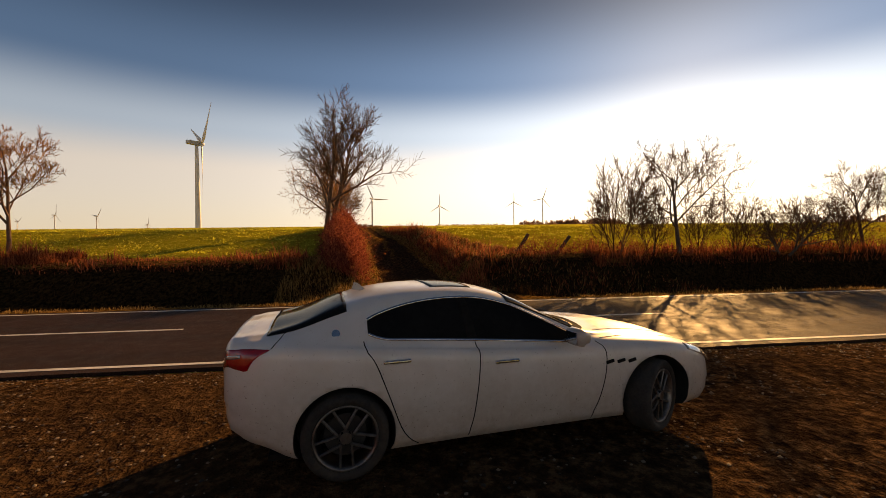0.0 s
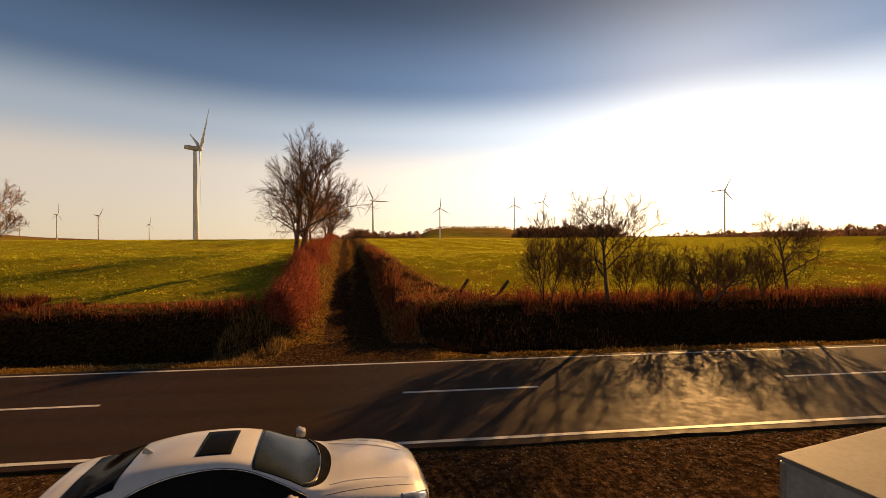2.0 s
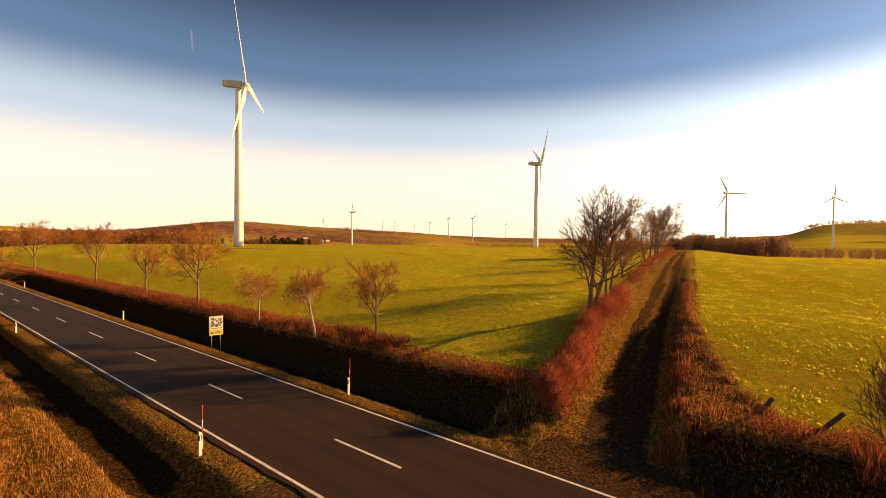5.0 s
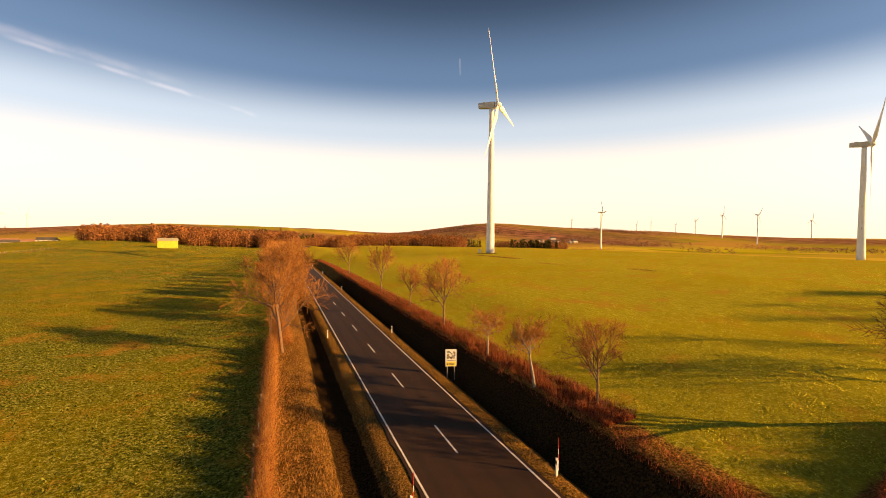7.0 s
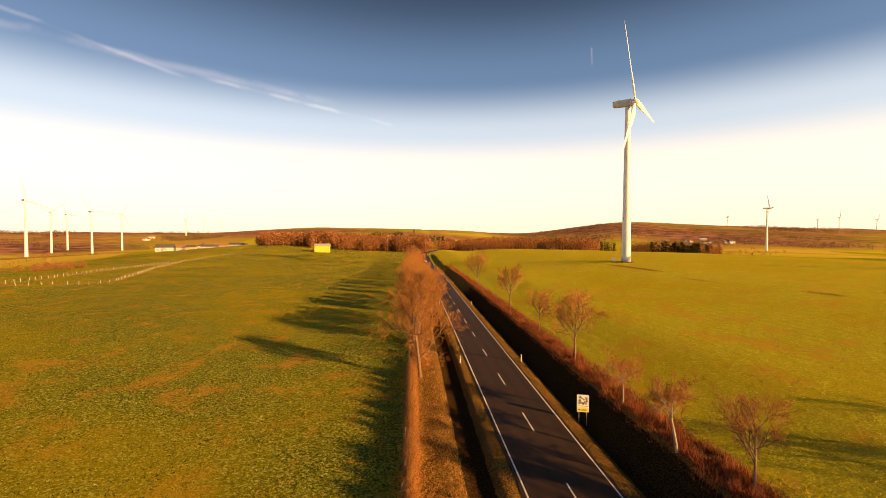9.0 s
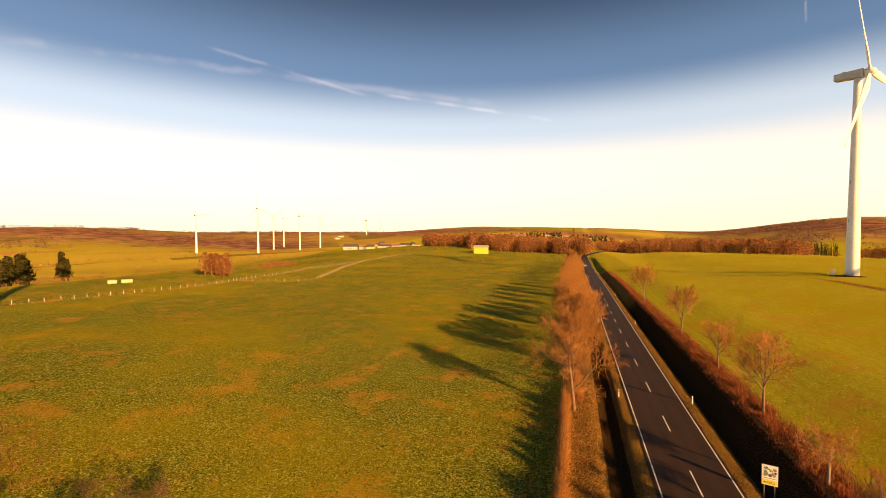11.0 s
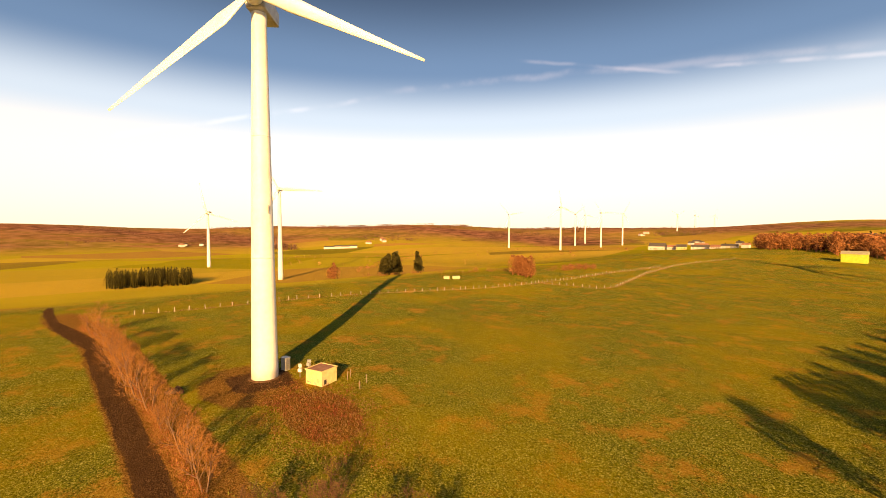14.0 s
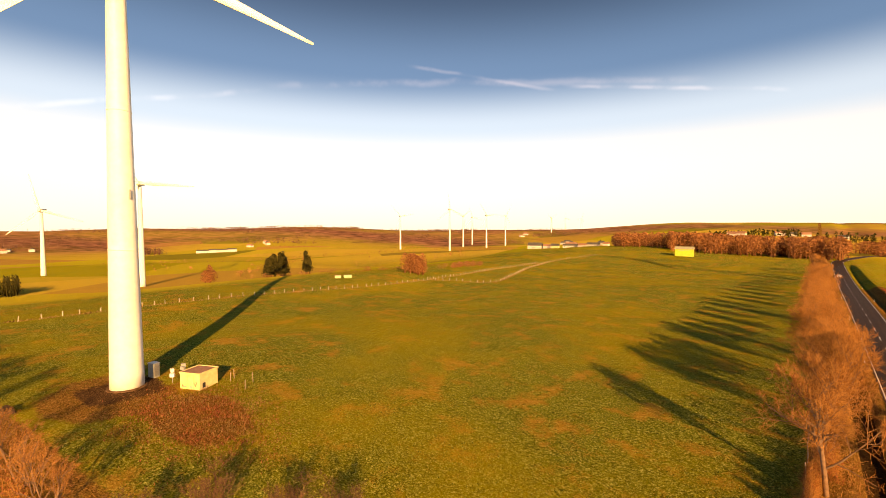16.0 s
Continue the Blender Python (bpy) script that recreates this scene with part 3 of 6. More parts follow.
NOSE = mesh_of("hub", *lathe([(1.35, -1.2), (1.4, 0.2), (1.25, 0.9), (0.8, 1.5), (0.25, 1.8)], 18), [M["blade"]], True)


def turbine(x, y, hub_z, spin, label, size=1.0, detail=True, face=WIND, rotor=1.0):
    z0 = ground_at(x, y) - 0.3
    h = (hub_z - z0) / size
    t = thing("wind_turbine", label, "wind turbine", pose(x, y, z0), "wind farm")
    t.scale = (size,) * 3
    rings = []
    for k in range(25):
        u = k / 24
        rings.append((2.05 - 0.95 * u, (h - 1.6) * u))
    part("tower", mesh_of("tower", *lathe(rings, 28), [M["tower"]], True), None, t, "tapered white steel tower")
    if detail:
        for u in (0.34, 0.67):
            r = 2.05 - 0.95 * u
            part("flange", mesh_of("flange", *lathe([(r + 0.005, 0), (r + 0.05, 0.03), (r + 0.05, 0.17), (r + 0.005, 0.2)], 28, False), [M["tower"]], True), None, t, "", pose(0, 0, (h - 1.6) * u))
        part("door", box(0.9, 0.1, 2.1, (0, 0, 0), 0.03), M["cloth"], t, "grey steel tower door", pose(0.0, 2.0, 0.9))
        part("plinth", mesh_of("plinth", *lathe([(2.45, 0), (2.45, 0.36), (2.35, 0.42), (2.0, 0.44)], 28), [M["earth"]]), None, t, "round earth-stained concrete footing")
        for k, u in enumerate((0.27, 0.45, 0.46)):
            a = radians((200, 20, 200)[k])
            r = 2.05 - 0.95 * u
            part("antenna", box(0.18, 0.18, 1.3, (0, 0, 0), 0.03), M["cloth"], t, "small grey aerial box", pose((r + 0.1) * math.cos(a), (r + 0.1) * math.sin(a), h * u))
    head = Matrix.Translation((0, 0, h)) @ Matrix.Rotation(radians(90 - face), 4, "Z")
    bm = box(8.2, 3.0, 3.1, (-2.3, 0, -1.5), 0.35)
    for vv in bm.verts:
        if vv.co.x < -4 and vv.co.z < 0:
            vv.co.z += 0.7
    part("nacelle", bm, M["nacelle"], t, "long grey-white nacelle housing", head)
    if detail:
        part("wind_vane", rod(0.04, 0.03, 1.6, 6), M["steel"], t, "", head @ pose(-5.4, 0.5, 1.5))
        part("vent_hood", box(1.4, 1.6, 0.5, (0, 0, 0), 0.1), M["nacelle"], t, "", head @ pose(-3.6, 0, 1.5))
    hub = part("hub", NOSE, None, t, "rounded rotor hub", head @ pose(3.2, 0, 0, 0, 90, 0))
    for k in range(3):
        part("blade", BLADE, None, t, "", head @ pose(3.2, 0, 0) @ Matrix.Rotation(radians(spin + 120 * k), 4, "X") @ pose(0, 0, 0.7, 0, 0, 90) @ pose(0, 0, 0, 0, 0, 8 if detail else 12) @ Matrix.Scale(rotor, 4))
    return t


turbine(-83.7, 8.8, 60.8, 131, "tall white wind turbine towering over the field, by a hut", rotor=0.80)
turbine(94.0, 196.0, 82.5, 26, "tall white wind turbine in the green field by the road", 1.08, face=134.0, rotor=1.0)
turbine(217.5, 98.6, 53.0, 57, "white wind turbine on the crest beyond the tree row", 0.72, face=146.0, rotor=1.15)

# heading, distance, hub height: the rest of the wind farm
for head_deg, dist, hub, spin, size in (
        (-76.5, 345, 56, 28, 0.95), (-84.4, 520, 44, 12, 0.95), (-46.9, 1000, 62, 40, 1.0), (-40.3, 830, 69, 8, 1.0), (-38.5, 1150, 68, 70, 1.0),
        (-37.3, 1250, 68, 20, 1.0), (-35.4, 1050, 66, 33, 1.0), (-32.9, 1200, 70, 90, 1.0), (-27.0, 1800, 84, 60, 1.0), (-25.2, 2300, 96, 15, 1.0), (-23.3, 2300, 94, 100, 1.0),
        (41.2, 960, 69, 88, 1.0), (86.7, 1130, 116, 95, 1.4), (95.6, 1180, 101, 0, 1.0), (105.5, 1300, 118, 0, 0.9), (109.2, 1200, 116, 20, 0.95), (116.6, 1080, 110, 20, 1.0),
        (129.4, 1150, 120, 25, 1.0), (54.0, 1750, 98, 10, 1.0), (51.4, 2300, 100, 60, 0.9), (46.8, 2400, 100, 0, 0.9), (49.4, 2700, 96, 33, 0.9), (45.2, 2600, 98, 20, 0.9), (37.6, 2100, 98, 50, 0.9), (57.2, 1500, 84, 40, 0.9), (61.6, 2000, 84, 10, 0.9)):
    a = radians(head_deg)
    turbine(-11.5 + dist * math.sin(a), -6.0 + dist * math.cos(a), hub, spin, "far white wind turbine among the distant fields", size, False)


# ---- trees ----
def grow(seed, height, spread, levels=4, forks=4, lean=0.35, trunk_r=0.14, bare=0.25, twist=0.25, multi=1, sides=(7, 5, 4, 3, 3), thin=0.008, stem=0.72, reach=1.0):
    """A bare tree as three sets of tubes: trunk with limbs, branches, twigs."""
    rnd = random.Random(seed)
    sets = [([], [], []) for _ in range(3)]

    def tube(pts, radii, n, store):
        vs, ls, ss = sets[store]
        base = len(vs)
        for i, p in enumerate(pts):
            d = (pts[min(i + 1, len(pts) - 1)] - pts[max(i - 1, 0)]).normalized()
            u = d.cross(Vector((0.31, 0.95, 0.1))).normalized()
            w2 = d.cross(u)
            for k in range(n):
                a = 2 * math.pi * k / n
                vs.append(p + (u * math.cos(a) + w2 * math.sin(a)) * radii[i])
        for i in range(len(pts) - 1):
            for k in range(n):
                a, b2 = base + i * n + k, base + i * n + (k + 1) % n
                ls.extend((a, b2, b2 + n, a + n))
                ss.append(4)

    def limb(p, d, length, r, level):
        n = 5 if level < 2 else (4 if level == 2 else 3)
        pts, radii, q = [p.copy()], [r], d.normalized()
        for i in range(1, n):
            q = (q + Vector((rnd.gauss(0, twist), rnd.gauss(0, twist), rnd.gauss(0.06, twist * 0.6))) * (0.5 if level == 0 else 0.9) / 2).normalized()
            pts.append(pts[-1] + q * length / (n - 1))
            radii.append(r * (1 - 0.62 * i / (n - 1)))
        tube(pts, radii, sides[min(level, 4)], 0 if level <= 1 else (1 if level == 2 else 2))
        if level >= levels:
            return
        kids = forks + rnd.randint(0, 2) + (3 if level == 0 else 0) + (1 if level == levels - 1 else 0)
        for k in range(kids):
            u = bare + (1 - bare) * (k + rnd.random()) / kids if level == 0 else 0.2 + 0.8 * (k + rnd.random()) / kids
            x0 = u * (n - 1)
            i = min(int(x0), n - 2)
            at = pts[i].lerp(pts[i + 1], x0 - i)
            a = k * 2.4 + rnd.uniform(-0.7, 0.7)
            axis = (pts[i + 1] - pts[i]).normalized()
            side = axis.cross(Vector((math.cos(a), math.sin(a), 0.25))).normalized()
            ang = rnd.uniform(0.45, 0.95) * (1.15 - 0.45 * u) * (0.7 + spread)
            way = axis * math.cos(ang) + side * math.sin(ang) + Vector((0, 0, 0.16))
            k_len = length * rnd.uniform(0.45, 0.72) * (reach if level == 0 else 1.0) * (1.1 - 0.5 * u if level == 0 else 1.05 - 0.35 * u)
            limb(at, way, k_len, max(thin, radii[i] * rnd.uniform(0.5, 0.72)), level + 1)

    for m2 in range(multi):
        a = 2.1 * m2 + seed
        off = Vector((math.cos(a), math.sin(a), 0)) * (0.18 if multi > 1 else 0)
        d = Vector((math.cos(a) * lean * (multi > 1) + rnd.gauss(0, 0.04), math.sin(a) * lean * (multi > 1) + rnd.gauss(0, 0.04), 1))
        limb(off + Vector((0, 0, -0.15)), d, height * (stem if multi == 1 else rnd.uniform(0.5, 0.8)), trunk_r / (multi ** 0.4), 0)
    top = max(v.z for vs, _, _ in sets for v in vs)
    for vs, _, _ in sets:
        for v in vs:
            v *= height / top
    return sets


def tree_model(name, label, category, seed, height, spread, bark, twig, group, **kw):
    t = thing(name, label, category, None, group)
    for nm, (vs, ls, ss), m in zip(("trunk", "branch_work", "twig_work"), grow(seed, height, spread, **kw), (bark, bark, twig)):
        if ss:
            part(nm, raw_mesh(nm, np.array([tuple(v) for v in vs]), ls, ss, m), None, t)
    return t


def stand(model, spots, first=True):
    """Sets a model on the ground at spots (x, y, turn, size); copies after the first."""
    made = []
    for x, y, turn, size in spots:
        m = pose(x, y, ground_at(x, y), 0, 0, turn)
        if first and not made:
            model.matrix_world = m @ Matrix.Diagonal((size, size, size, 1))
            o = model
        else:
            o = copy_thing(model, m)
            o.scale = (size,) * 3
        made.append(o)
    return made


avenue = "trees along the road"
pale_a = tree_model("roadside_tree", "small pale-barked bare fruit tree on the grassy bank", "tree", 3, 5.9, 0.75, M["pale_bark"], M["pale_twig"], avenue, trunk_r=0.12, bare=0.72, stem=0.5, reach=1.6, forks=5, thin=0.013, levels=4)
stand(pale_a, [(8.8, 22.2, 0, 1.0), (9.2, 31.2, 140, 0.88)])
dark_a = tree_model("roadside_tree", "dark many-limbed bare tree on the grassy bank", "tree", 11, 6.4, 0.55, M["warm_bark"], M["pale_twig"], avenue, trunk_r=0.11, bare=0.36, forks=5, stem=0.74, reach=1.2, thin=0.013, levels=4)
stand(dark_a, [(10.6, 17.2, 0, 1.0), (10.0, 45.4, 80, 1.5), (10.4, 62.0, 200, 1.2)])
slim_a = tree_model("roadside_tree", "slender bare roadside tree with upright crown", "tree", 21, 10.0, 0.42, M["warm_bark"], M["pale_twig"], avenue, trunk_r=0.16, bare=0.3, thin=0.02, forks=5)
stand(slim_a, [(10.2, 83.0, 0, 1.05), (9.6, 124, 90, 1.2)])

# the long row on the west side, over the hedge
row = "tree row west of the road"
ash_a = tree_model("row_tree", "tall bare tree of the dense hedgerow, warm brown twigs", "tree", 31, 10.8, 0.42, M["warm_bark"], M["pale_twig"], row, trunk_r=0.18, bare=0.2, multi=3, lean=0.16, thin=0.018, forks=5)
ash_b = tree_model("row_tree", "bare hedgerow tree with a broad tangled crown", "tree", 37, 10.4, 0.6, M["warm_bark"], M["pale_twig"], row, trunk_r=0.2, bare=0.25, forks=6, thin=0.016)
ash_c = tree_model("row_tree", "slim bare hedgerow tree, warm brown twigs", "tree", 41, 10.2, 0.38, M["warm_bark"], M["pale_twig"], row, trunk_r=0.13, bare=0.15, thin=0.018)
rnd = random.Random(5)
spots = [[], [], []]
tall = [43, 60.5, 66, 71.5, 79, 87, 92.5, 97.5, 107, 117, 127, 138, 148, 159, 172, 186, 200, 213, 228, 243, 258, 275, 292, 310, 330]
for k, yy in enumerate(tall):
    spots[k % 2].append((-9.8 + rnd.uniform(-0.3, 0.3), yy, rnd.uniform(0, 360), rnd.uniform(1.05, 1.22)))
yy = 50.0
while yy < 330:
    if min(abs(yy - t) for t in tall) > 2:
        spots[2].append((-9.6 + rnd.uniform(-0.5, 0.6), yy, rnd.uniform(0, 360), rnd.uniform(0.4, 0.7)))
    yy += rnd.uniform(2.6, 4.6) * (1 if yy < 160 else 1.6)
for mdl, sp in zip((ash_b, ash_a, ash_c), spots):
    stand(mdl, sp)

# trees in the hedge along the dirt track
lane_group = "trees along the dirt track"
oak = tree_model("field_tree", "large bare tree with twin trunks in the red hedge", "tree", 53, 11.2, 0.36, M["warm_bark"], M["twig"], lane_group, trunk_r=0.27, bare=0.22, multi=2, lean=0.14, forks=5, thin=0.015, reach=1.1)
stand(oak, [(24.0, 5.3, 0, 0.94), (94, 13.4, 80, 1.15)])
oak_b = tree_model("field_tree", "bare tree with rounded crown in the hedge row", "tree", 57, 8.6, 0.7, M["warm_bark"], M["pale_twig"], lane_group, trunk_r=0.17, bare=0.25, forks=4, thin=0.015, stem=0.66, reach=1.2)
stand(oak_b, [(33.0, 6.6, 0, 1.0), (37.5, 7.4, 250, 1.0), (48.5, 8.8, 120, 1.1), (66, 9.6, 45, 1.1), (78, 11.2, 200, 1.25), (108, 15.0, 10, 1.2), (125, 17.2, 100, 1.1)])

# shrubs and young trees on the bank south of the track
bank = "shrubs on the roadside bank"
shrub = tree_model("bank_shrub", "bare many-stemmed shrub on the roadside bank", "shrub", 61, 4.4, 0.2, M["twig"], M["twig"], bank, trunk_r=0.05, bare=0.12, multi=7, lean=0.24, levels=3, reach=0.9, thin=0.01)
stand(shrub, [(8.8, -10.4, 0, 1.1), (8.6, -16.6, 70, 0.7), (9.0, -12.4, 150, 0.8), (9.2, -14.9, 15, 0.75), (8.9, -20.5, 210, 0.7), (8.4, -22.2, 100, 0.75)])
young = tree_model("bank_tree", "single bare young tree on the roadside bank", "tree", 67, 6.0, 0.7, M["trunk"], M["twig"], bank, trunk_r=0.12, bare=0.3, stem=0.7, reach=1.3, forks=5, thin=0.011)
stand(young, [(8.75, -13.7, 40, 1.0), (9.5, -24.6, 90, 0.8)])
thorn = tree_model("bank_shrub", "low spreading bare thorn bush leaning on the bank", "shrub", 71, 3.0, 0.75, M["trunk"], M["twig"], bank, trunk_r=0.1, bare=0.12, multi=3, lean=0.55)
stand(thorn, [(8.5, -18.9, 0, 1.0), (10.5, -36, 60, 1.4), (9.0, -42, 20, 1.7), (11, -52, 200, 1.8)])

# small trees along the farm lane, and shrubs in the west field
lane_trees = "trees along the farm lane"
alder = tree_model("lane_tree", "bare young tree beside the farm lane", "tree", 83, 6.0, 0.42, M["warm_bark"], M["pale_twig"], lane_trees, trunk_r=0.1, bare=0.2, multi=2, lean=0.2)
stand(alder, [(-55.5, -2.4, 0, 1.1), (-60, -2.8, 100, 0.95), (-63.3, -3.4, 60, 1.25), (-71, -5.2, 200, 0.9), (-78, -6.6, 10, 1.2), (-85.6, -8.0, 90, 1.45), (-93, -9.6, 150, 1.2), (-97, -9.9, 40, 1.35), (-101, -10.4, 20, 1.3), (-110, -11.8, 70, 1.4), (-115, -12.8, 300, 1.2), (-120, -14, 130, 1.4), (-131, -17, 210, 1.4)])
osier = tree_model("field_shrub", "bare bushy shrub at the edge of the west field", "shrub", 89, 4.6, 0.5, M["twig"], M["twig"], lane_trees, trunk_r=0.09, bare=0.1, multi=4, lean=0.35)
stand(osier, [(-47.5, 0.6, 0, 1.0), (-45.5, 5.6, 90, 1.1), (-41.0, 9.5, 40, 0.95), (-37.5, 12.6, 150, 0.9), (-30.5, 2.0, 10, 0.9)])
# ---- roadside furniture ----
def delineator(x, y, pole, label, turn=0):
    d = thing("delineator_post", label, "road post", pose(x, y, ground_at(x, y) - 0.1, 0, 0, turn), "delineator posts")
    bm = box(0.12, 0.1, 1.1, (0, 0, 0), 0.012)
    for v in bm.verts:
        if v.co.z > 0.9 and v.co.x > 0:
            v.co.z -= 0.06
    part("post", bm, M["plastic"], d)
    part("band", box(0.124, 0.104, 0.22, (0, 0, 0.72), 0.01), M["black_plastic"], d, "black band")
    part("reflector", box(0.05, 0.02, 0.18, (0, -0.054, 0.74), 0.006), M["plastic"], d, "white reflector")
    if pole:
        for k in range(6):
            part("snow_pole", rod(0.022, 0.022, 0.3, 8, (0.1, 0, 0.35 + 0.3 * k)), M["red_plastic"] if k > 1 and k % 2 == 0 or k == 5 else M["plastic"], d, "red and white snow pole")
    return d


delineator(4.2, 12.9, True, "white delineator post with a red and white snow pole")
delineator(-4.25, 12.3, True, "white delineator post with a red snow pole by the gravel")
delineator(4.25, 50.0, False, "white roadside delineator post with black band")
delineator(-4.2, 50.0, False, "white delineator post beside the west verge")
for yy in (100, 150, 200, 250):
    delineator(4.2, yy, False, "white roadside delineator post with black band")
    delineator(-4.0, yy, False, "white delineator post beside the west verge")
delineator(4.4, -37, False, "white delineator post beyond the lay-by")

# notice board on two legs
sign = thing("notice_board", "white notice board with a picture on two steel legs", "sign", pose(5.2, 30.9, ground_at(5.2, 30.9), 0, 0, -14))
for sx in (-0.34, 0.34):
    part("leg", rod(0.04, 0.04, 3.1, 10, (sx, 0.05, -0.4)), M["steel"], sign)
part("board", box(1.05, 0.05, 1.6, (0, 0, 1.3), 0.015), M["plastic"], sign, "white painted sheet")
part("frame", box(1.09, 0.03, 1.64, (0, 0.03, 1.28), 0.01), M["steel"], sign)
ylw = plain("yellow_print", (0.62, 0.55, 0.08), (0.72, 0.66, 0.16), 8, 0.5, grain=60, bump=0)
ink = {"grey": (0.3, 0.32, 0.33), "green": (0.16, 0.26, 0.12), "brown": (0.26, 0.18, 0.11), "black": (0.05, 0.05, 0.05)}
inks = {k2: plain(k2 + "_print", tuple(c2 * 0.7 for c2 in v), v, 9, 0.5, grain=70, bump=0) for k2, v in ink.items()}
part("lower_panel", box(1.0, 0.006, 0.42, (0, -0.03, 1.34)), ylw, sign, "yellow printed strip")
part("roundel", rod(0.07, 0.07, 0.008, 16, (-0.33, -0.032, 1.52), Matrix.Rotation(radians(90), 3, "X")), inks["black"], sign, "small dark round mark")
rnd = random.Random(9)
for k in range(26):
    bm = rod(rnd.uniform(0.05, 0.13), rnd.uniform(0.04, 0.1), 0.006, rnd.choice([5, 6, 7, 9]), (0, 0, 0), Matrix.Rotation(radians(90), 3, "X"))
    part("picture_patch", bm, inks[rnd.choice(["black", "brown", "green", "grey", "grey"])], sign, "patch of the printed picture", pose(rnd.uniform(-0.38, 0.38), -0.03 - 0.0008 * k, 2.0 + rnd.uniform(0.08, 0.76)))
for k, (wd, zz) in enumerate(((0.8, 1.86), (0.5, 1.56), (0.55, 1.46))):
    part("text_bar", box(wd, 0.006, 0.04, (0.05, -0.056, zz)), inks["black"], sign, "dark line of small print")

# leaning fence posts on the bank, hedge fence posts, field fence
def old_post(x, y, h, lean, turn, label, group, r=0.055):
    p = thing("fence_post", label, "post", pose(x, y, ground_at(x, y) - 0.15, lean, 0, turn), group)
    v, f = lathe([(r * 1.05, 0), (r, h * 0.5), (r * 0.95, h - 0.03), (r * 0.6, h)], 8)
    part("post", mesh_of("post", v, f, [M["post_wood"]]), None, p)
    return p


lean_a = old_post(10.7, -6.05, 1.3, 32, -10, "weathered wooden post leaning out of the dry grass", "leaning posts", 0.09)
lean_b = old_post(10.9, -8.3, 1.2, 36, -14, "weathered wooden post leaning out of the dry grass", "leaning posts", 0.09)
for o in (lean_a, lean_b):
    o.children[0].data.materials[0] = M["dark_post"]
first = old_post(-11.2, 14.0, 1.3, 3, 0, "grey wooden fence post beside the hedge strip", "hedge fence posts")
rnd = random.Random(12)
for k in range(1, 34):
    yy = 14 + 2.7 * k
    xx = -11.25 + 0.004 * (yy - 14) + rnd.uniform(-0.06, 0.06)
    copy_thing(first, pose(xx, yy, ground_at(xx, yy) - 0.15, rnd.uniform(-5, 5), rnd.uniform(-5, 5), rnd.uniform(0, 90)))
pale_post = old_post(-151.5, -10, 1.35, 0, 0, "pale wooden post of the field fence", "field fence posts", 0.085)
pale_post.children[0].data.materials[0] = M["pale_wood"]
lines = [[(-151.5, -8), (-151.5, 2.5), (-152.5, 18), (-155, 34), (-154, 56), (-151, 80), (-148, 106), (-148.5, 140), (-137, 152), (-127, 155), (-126, 167), (-137, 195), (-155, 243), (-168, 298), (-168, 338), (-158, 375)],
         [(-149.5, 142), (-151, 165), (-162, 217), (-169, 284)]]
for line in lines:
    for (xa, ya), (xb, yb) in zip(line, line[1:]):
        n = max(2, int(math.hypot(xb - xa, yb - ya) / 3.2))
        for i in range(n):
            u = i / n
            xx, yy = xa + (xb - xa) * u + rnd.uniform(-0.3, 0.3), ya + (yb - ya) * u + rnd.uniform(-0.5, 0.5)
            copy_thing(pale_post, pose(xx, yy, ground_at(xx, yy) - 0.1, rnd.uniform(-6, 6), rnd.uniform(-6, 6), 0))

# ---- the hut, cabinet and gear at the foot of the near turbine ----
hut = thing("transformer_hut", "cream transformer hut with a flat brown roof in dry grass", "hut", pose(-76.6, 15.7, ground_at(-76.6, 15.7), 0, 0, 27))
part("wall", box(3.3, 3.3, 2.35, (0, 0, -0.1), 0.03), M["render_wall"], hut, "cream rendered walls")
part("roof", box(3.16, 3.16, 0.06, (0, 0, 2.25), 0.01), M["roof_tile"], hut, "flat brown roof sheet inside a pale rim")
for k in range(4):
    part("roof_rim", box(3.5, 0.16, 0.2, (0, -1.67, 2.18), 0.02), M["render_wall"], hut, "pale raised roof edge", Matrix.Rotation(radians(90 * k), 4, "Z") @ Matrix.Diagonal((1.0 if k % 2 else 0.9, 1, 1, 1)))
for xx in (-0.75, 0.2):
    dr = part("door", box(0.9, 0.05, 1.95, (xx, -1.66, 0.02), 0.01), M["render_wall"], hut, "cream sheet-metal door leaf")
    part("door_vent", box(0.42, 0.03, 0.16, (xx, -1.69, 0.3), 0.01), M["cloth"], dr, "grey louvre")
    part("handle", box(0.03, 0.05, 0.18, (xx + 0.36, -1.7, 0.95), 0.008), M["steel"], dr)
part("vent", box(0.05, 0.5, 0.7, (1.66, -0.9, 0.2), 0.01), M["dark"], hut, "dark low louvred vent")
# dark scrawled marks low on the walls, not legible
for k, (u, zz, h) in enumerate(((-1.2, 0.35, 0.3), (-1.05, 0.3, 0.2), (0.75, 0.55, 0.5), (0.95, 0.45, 0.35), (1.1, 0.7, 0.4))):
    part("scrawl", box(0.07, 0.012, h, (u, -1.656 - 0.04 * (abs(u + 0.75) < 0.45 or abs(u - 0.2) < 0.45), zz), 0.003), M["dark"], hut, "dark painted scrawl")

